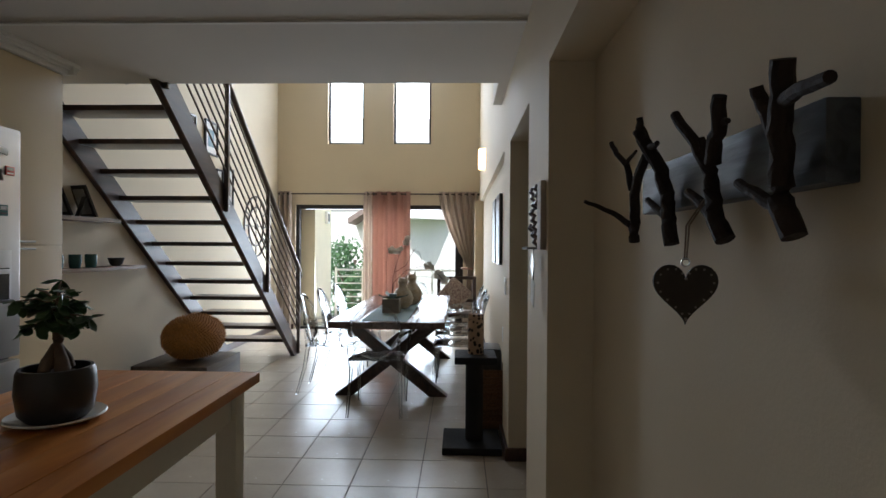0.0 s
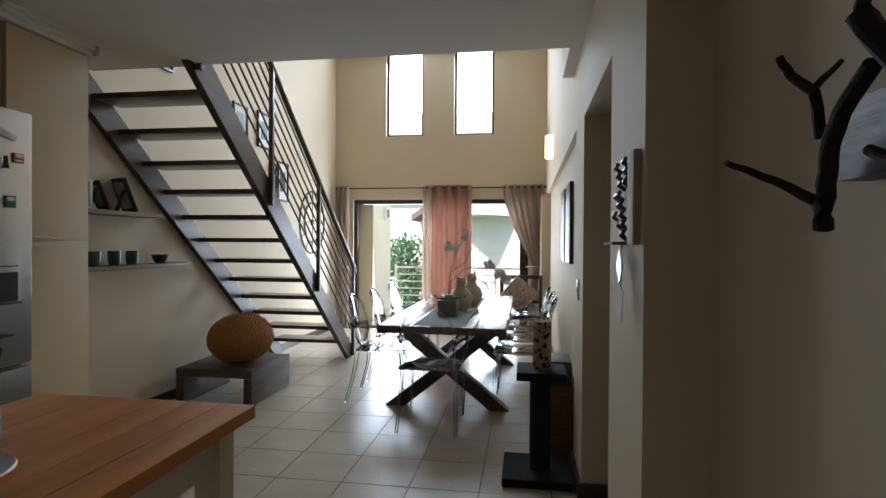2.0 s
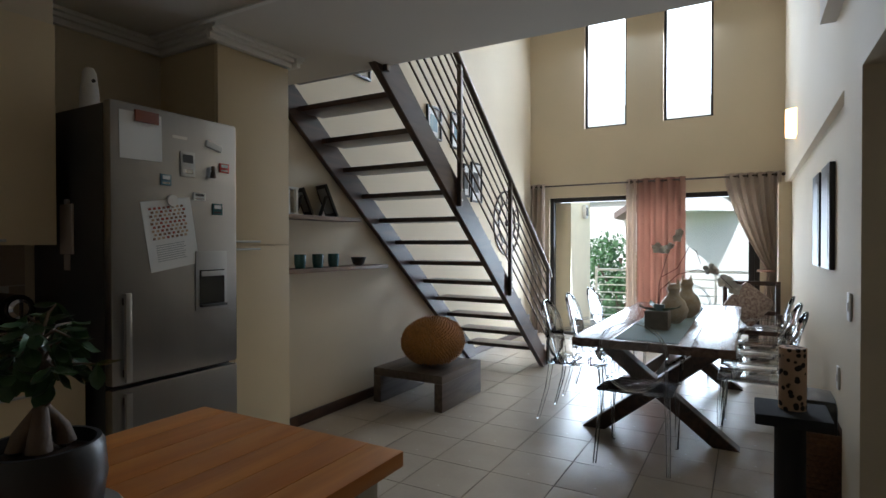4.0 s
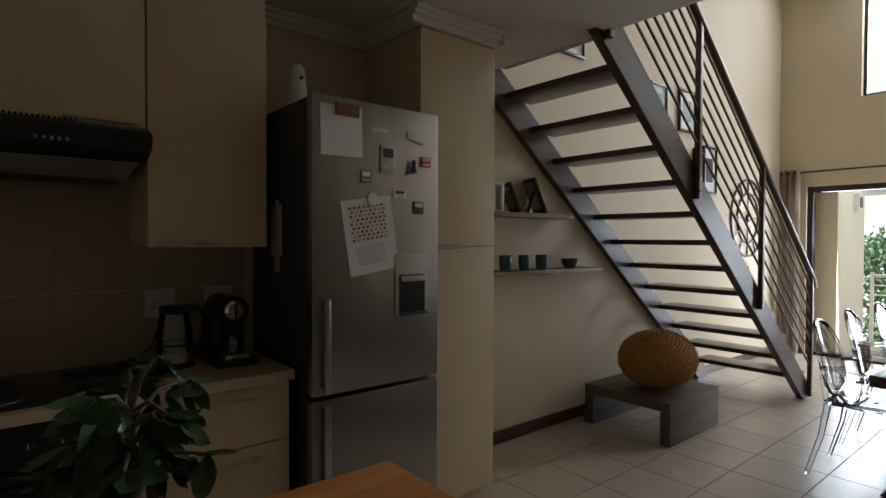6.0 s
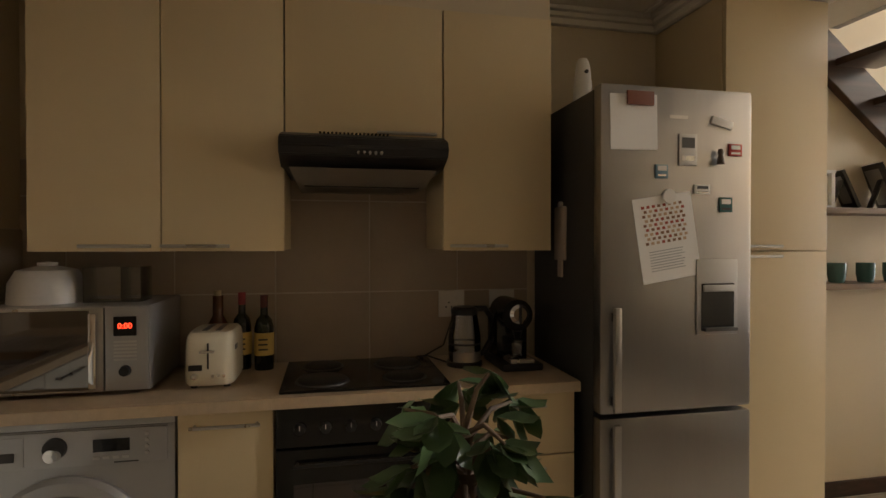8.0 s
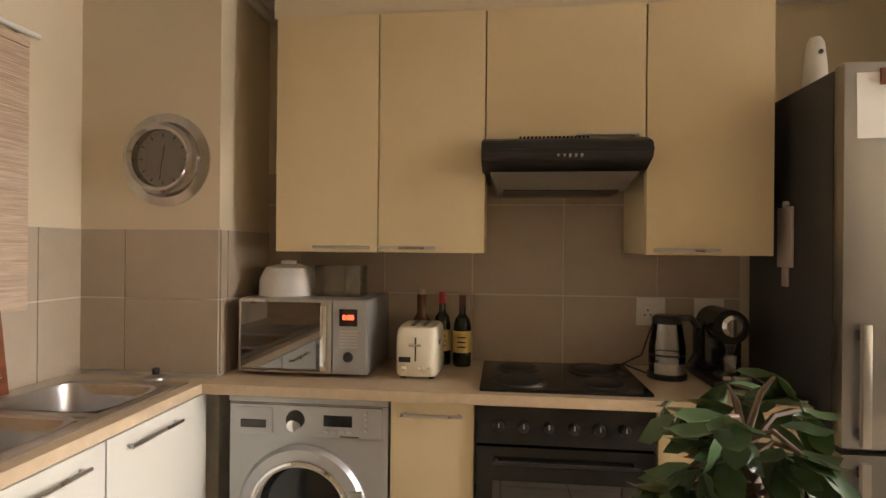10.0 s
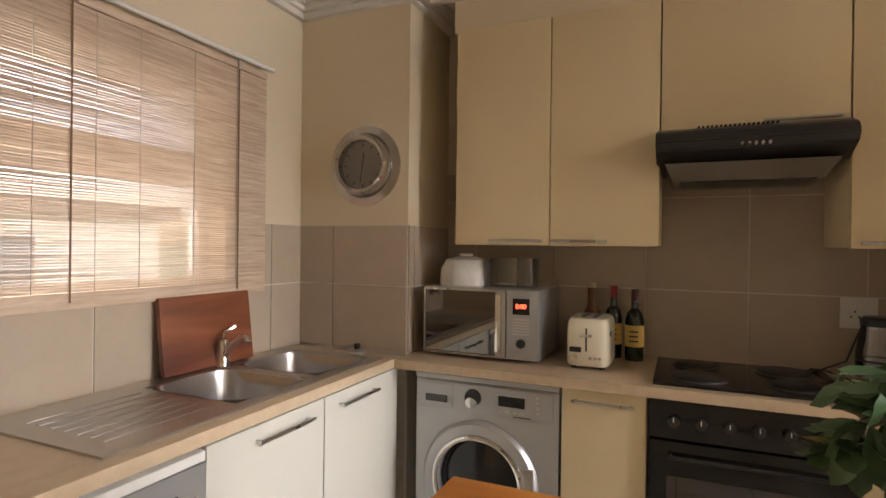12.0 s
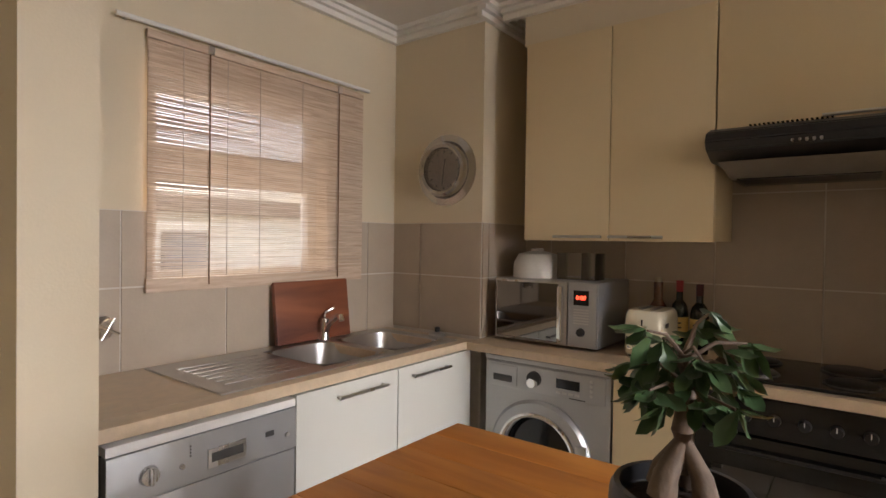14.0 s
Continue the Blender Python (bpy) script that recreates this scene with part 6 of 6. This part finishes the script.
# ---- outside ----
def outside():
    setting("balcony_floor", B(-3.6, 0.6, YB + 0.2, 11.3, -0.2, -0.03), FLOOR_TILE, "tiled balcony floor", "balcony")
    setting("balcony_wall", B(-3.45, -2.75, YB + 0.2, 10.7, -0.03, 3.0), BALC, "pale yellow balcony side wall", "wall")
    lm = thing("outdoor_lamp", (-2.9, YB + 0.3, 1.9), "small dark outdoor wall lamp on the balcony", "wall light")
    part("box", B(-2.75, -2.69, 10.2, 10.34, 1.82, 2.04, bev=0.01), WHITE, lm)
    part("frame", B(-2.695, -2.68, 10.22, 10.32, 1.86, 2.0, bev=0.003), BLACK, lm)
    r = thing("balcony_railing", (-1.2, 11.1, -0.03), "cream metal balcony railing with horizontal bars", "railing")
    for x in (-2.74, -2.2, -1.5, -0.8, -0.1, 0.5):
        part("post", B(x - 0.02, x + 0.02, 11.08, 11.12, -0.03, 0.98, bev=0.003), BALCRAIL, r)
    for k in range(7):
        z = 0.12 + k * 0.135
        part("bar", R((-2.75, 11.1, z), (0.55, 11.1, z), 0.011 if k < 6 else 0.022, seg=8), BALCRAIL, r)
    # far houses
    h = thing("house", (-4, 24, -3), "pale plastered neighbouring house with gabled roof", "house", "neighbouring houses")
    part("wall", B(-13, 6, 26, 33, -3, 7.5), HOUSEWALL, h)
    part("wall", B(-4.6, 0.2, 24.5, 25.99, -3, 2.6), HOUSEWALL, h)
    bm = bmesh.new()
    pr = [(-5.2, 2.4), (-2.2, 4.3), (0.8, 2.4), (0.8, 2.65), (-2.2, 4.6), (-5.2, 2.65)]
    a, b = [bm.verts.new((x, 24.1, z)) for x, z in pr], [bm.verts.new((x, 25.98, z)) for x, z in pr]
    bm.faces.new(a), bm.faces.new(b[::-1])
    for i in range(6):
        bm.faces.new((a[i], a[(i + 1) % 6], b[(i + 1) % 6], b[i]))
    part("roof", bm, ROOFTILE, h)
    part("gable", L([(2.5, 0.0), (0.0, 1.6)], (-2.2, 25.3, 2.6), 4), HOUSEWALL, h)
    for x, z, w, hh in ((-6.3, 4.4, 0.7, 0.7), (-5.3, 4.4, 0.7, 0.7), (-3.6, 4.9, 0.7, 0.7), (-2.4, 4.9, 0.7, 0.7), (0.3, 4.4, 1.0, 0.8), (0.9, 1.4, 1.6, 1.0), (3.3, 1.4, 1.0, 0.8), (3.3, 4.4, 1.0, 0.8)):
        w_ = part("window", B(x, x + w, 25.93, 25.985, z, z + hh), FRAME_ALU, h)
        part("pane", B(x + 0.06, x + w - 0.06, 25.90, 25.925, z + 0.06, z + hh - 0.06), mat("blue grey pane", (0.10, 0.14, 0.18), 0.1) if "blue grey pane" not in bpy.data.materials else bpy.data.materials["blue grey pane"], w_)
    part("band", B(-13, 6, 25.8, 25.99, 3.3, 3.55), HOUSEWALL, h)
    # tree
    t = thing("tree", (-3.4, 16.5, -3), "leafy green garden tree beyond the balcony", "tree")
    part("trunk", T([(-3.4, 16.5, -3), (-3.35, 16.5, -1.5), (-3.45, 16.45, 0), (-3.4, 16.5, 1.0)], 0.16, 10, 0.4), BARK, t)
    rr = random.Random(5)
    for k in range(9):
        a, z = k * 2.4, -1.2 + k * 0.16
        part("limb", T([(-3.4, 16.5, z), (-3.4 + 0.5 * math.cos(a), 16.5 + 0.5 * math.sin(a), z + 0.4), (-3.4 + 0.9 * math.cos(a), 16.5 + 0.9 * math.sin(a), z + 0.9)], 0.05, 6, 0.4), BARK, t)
    verts, faces = [], []
    for cl in range(55):
        c = Vector((-3.5 + rr.gauss(0, 0.36), 16.5 + rr.gauss(0, 0.36), rr.uniform(-1.2, 1.35)))
        sp = 0.24 if c.z < 0.9 else 0.15
        for k in range(55):
            p = c + Vector((rr.gauss(0, sp), rr.gauss(0, sp), rr.gauss(0, sp)))
            d1 = Vector((rr.uniform(-1, 1), rr.uniform(-1, 1), rr.uniform(-1, 1))).normalized()
            d2 = d1.orthogonal().normalized()
            s = rr.uniform(0.05, 0.09)
            n = len(verts)
            verts += [p - d1 * s, p + d2 * s * 0.45, p + d1 * s, p - d2 * s * 0.45]
            faces.append((n, n + 1, n + 2, n + 3))
    me = bpy.data.meshes.new("crown")
    me.from_pydata([tuple(v) for v in verts], [], faces)
    me.materials.append(TREELEAF)
    cr = new("crown", me)
    cr.parent = t
    cr.matrix_parent_inverse = Matrix.Translation((3.4, -16.5, 3))
    setting("ground", B(-900, 900, -900, 900, -3.4, -3.0), LAWN, "garden ground reaching the horizon", "ground")
    setting("backdrop", B(-160, 160, 140, 141, -3, 130), glow("bright hazy sky", (0.95, 0.98, 1.0), 2.6), "bright hazy sky beyond the houses", "sky")
    nb = thing("house", (-2, -9, -3), "pale neighbouring house outside the kitchen window", "house", "neighbouring houses")
    part("wall", B(-9, 4, -14, -9, -3, 1.9), HOUSEWALL, nb)
    part("roof", B(-9.3, 4.3, -14, -8.7, 1.9, 2.2), ROOFTILE, nb)
    for x in (-6.5, -4.0, -2.3, 0.5):
        w_ = part("window", B(x, x + 0.9, -8.995, -8.95, 0.4, 1.5), FRAME_ALU, nb)
        part("pane", B(x + 0.06, x + 0.84, -8.945, -8.92, 0.46, 1.44), bpy.data.materials["blue grey pane"], w_)


coat_rack()
wall_sign()
wall_bits()
stairs()
stair_wall()
bench()
dining_table()
chairs()
curtains()
corner_things()
outside()

# ---- floor and wall tiles ----
def tile_mesh(name, sx, sy, th, material, bev=0.004):
    return mesh_of(name, B(-sx / 2, sx / 2, -sy / 2, sy / 2, 0, th, bev=0), material, False)


def lay(name, parent, mesh, m):
    o = new(name, mesh)
    o.parent = parent
    o.matrix_basis = m
    return o


floor_ob = bpy.data.objects["floor"]
TP = 0.4015
xs, ys = [], []
x = -0.09 + 2 * TP
while x > XS - 0.1:
    xs.append(x - TP / 2)
    x -= TP
y = 3.40 - 12 * TP
while y < YB:
    ys.append(y + TP / 2)
    y += TP
cuts = {}
for tx in xs:
    for ty in ys:
        a, b = max(tx - TP / 2 + 0.0035, XS), min(tx + TP / 2 - 0.0035, 0.30)
        c, d = max(ty - TP / 2 + 0.0035, -1.2), min(ty + TP / 2 - 0.0035, YB)
        if b - a < 0.02 or d - c < 0.02:
            continue
        key = (round(b - a, 3), round(d - c, 3))
        if key not in cuts:
            cuts[key] = tile_mesh("floor_tile", key[0], key[1], 0.004, FLOOR_TILE)
        lay("floor_tile", floor_ob, cuts[key], Matrix.Translation(((a + b) / 2, (c + d) / 2, -0.004)))


def wall_tiles(parent, place, u0, u1, uo, z0, z1, zs, pitch=0.4, hole=None):
    """Tiles on a wall; place(u, z) gives the pose of a tile's middle."""
    cut = {}
    zz = [z0] + [z for z in zs if z0 < z < z1] + [z1]
    us = [u0] + [uo + k * pitch for k in range(-20, 40) if u0 + 0.01 < uo + k * pitch < u1 - 0.01] + [u1]
    for a, b in zip(us, us[1:]):
        for c, d in zip(zz, zz[1:]):
            if hole and hole[0] < (a + b) / 2 < hole[1] and hole[2] < (c + d) / 2 < hole[3]:
                continue
            key = (round(b - a - 0.006, 3), round(d - c - 0.006, 3))
            if key[0] < 0.01 or key[1] < 0.01:
                continue
            if key not in cut:
                cut[key] = tile_mesh("wall_tile", key[0], key[1], 0.007, WALL_TILE)
            lay("wall_tile", parent, cut[key], place((a + b) / 2, (c + d) / 2))


ROWS_Z = (0.815, 1.215, 1.615)
wk, wsk, wp = bpy.data.objects["wall_kitchen"], bpy.data.objects["wall_sink"], bpy.data.objects["wall_pier"]
part("grout", B(XK, XK + 0.004, 0.30, 2.40, 0.86, 1.76), WALL_GROUT, wk)
wall_tiles(wk, lambda u, z: pose(XK + 0.002, u, z, 90, 0, 90), 0.30, 2.40, 1.26, 0.86, 1.76, ROWS_Z)
part("grout", B(-2.80, -1.10, YS, YS + 0.004, 0.86, 1.21), WALL_GROUT, wsk)
part("grout", B(-2.80, -2.32, YS, YS + 0.004, 1.21, 1.485), WALL_GROUT, wsk)
part("grout", B(-1.50, -1.10, YS, YS + 0.004, 1.21, 1.485), WALL_GROUT, wsk)
for a, b, c, d in ((-2.80, -1.10, 0.86, 1.212), (-2.80, -2.32, 1.212, 1.485), (-1.50, -1.10, 1.212, 1.485)):
    wall_tiles(wsk, lambda u, z: pose(u, YS + 0.002, z, 90, 0, 180), a, b, -1.39, c, d, ())
part("grout", B(-2.80, -2.796, YS, 0.30, 0.0, 1.485), WALL_GROUT, wp)
part("grout", B(XK, -2.80, 0.30, 0.304, 0.0, 1.485), WALL_GROUT, wp)
wall_tiles(wp, lambda u, z: pose(-2.798, u, z, 90, 0, 90), YS, 0.303, -0.085, 0.92, 1.485, (1.212,))
wall_tiles(wp, lambda u, z: pose(u, 0.302, z, 90, 0, 180), XK, -2.797, -2.85, 0.92, 1.485, (1.212,))
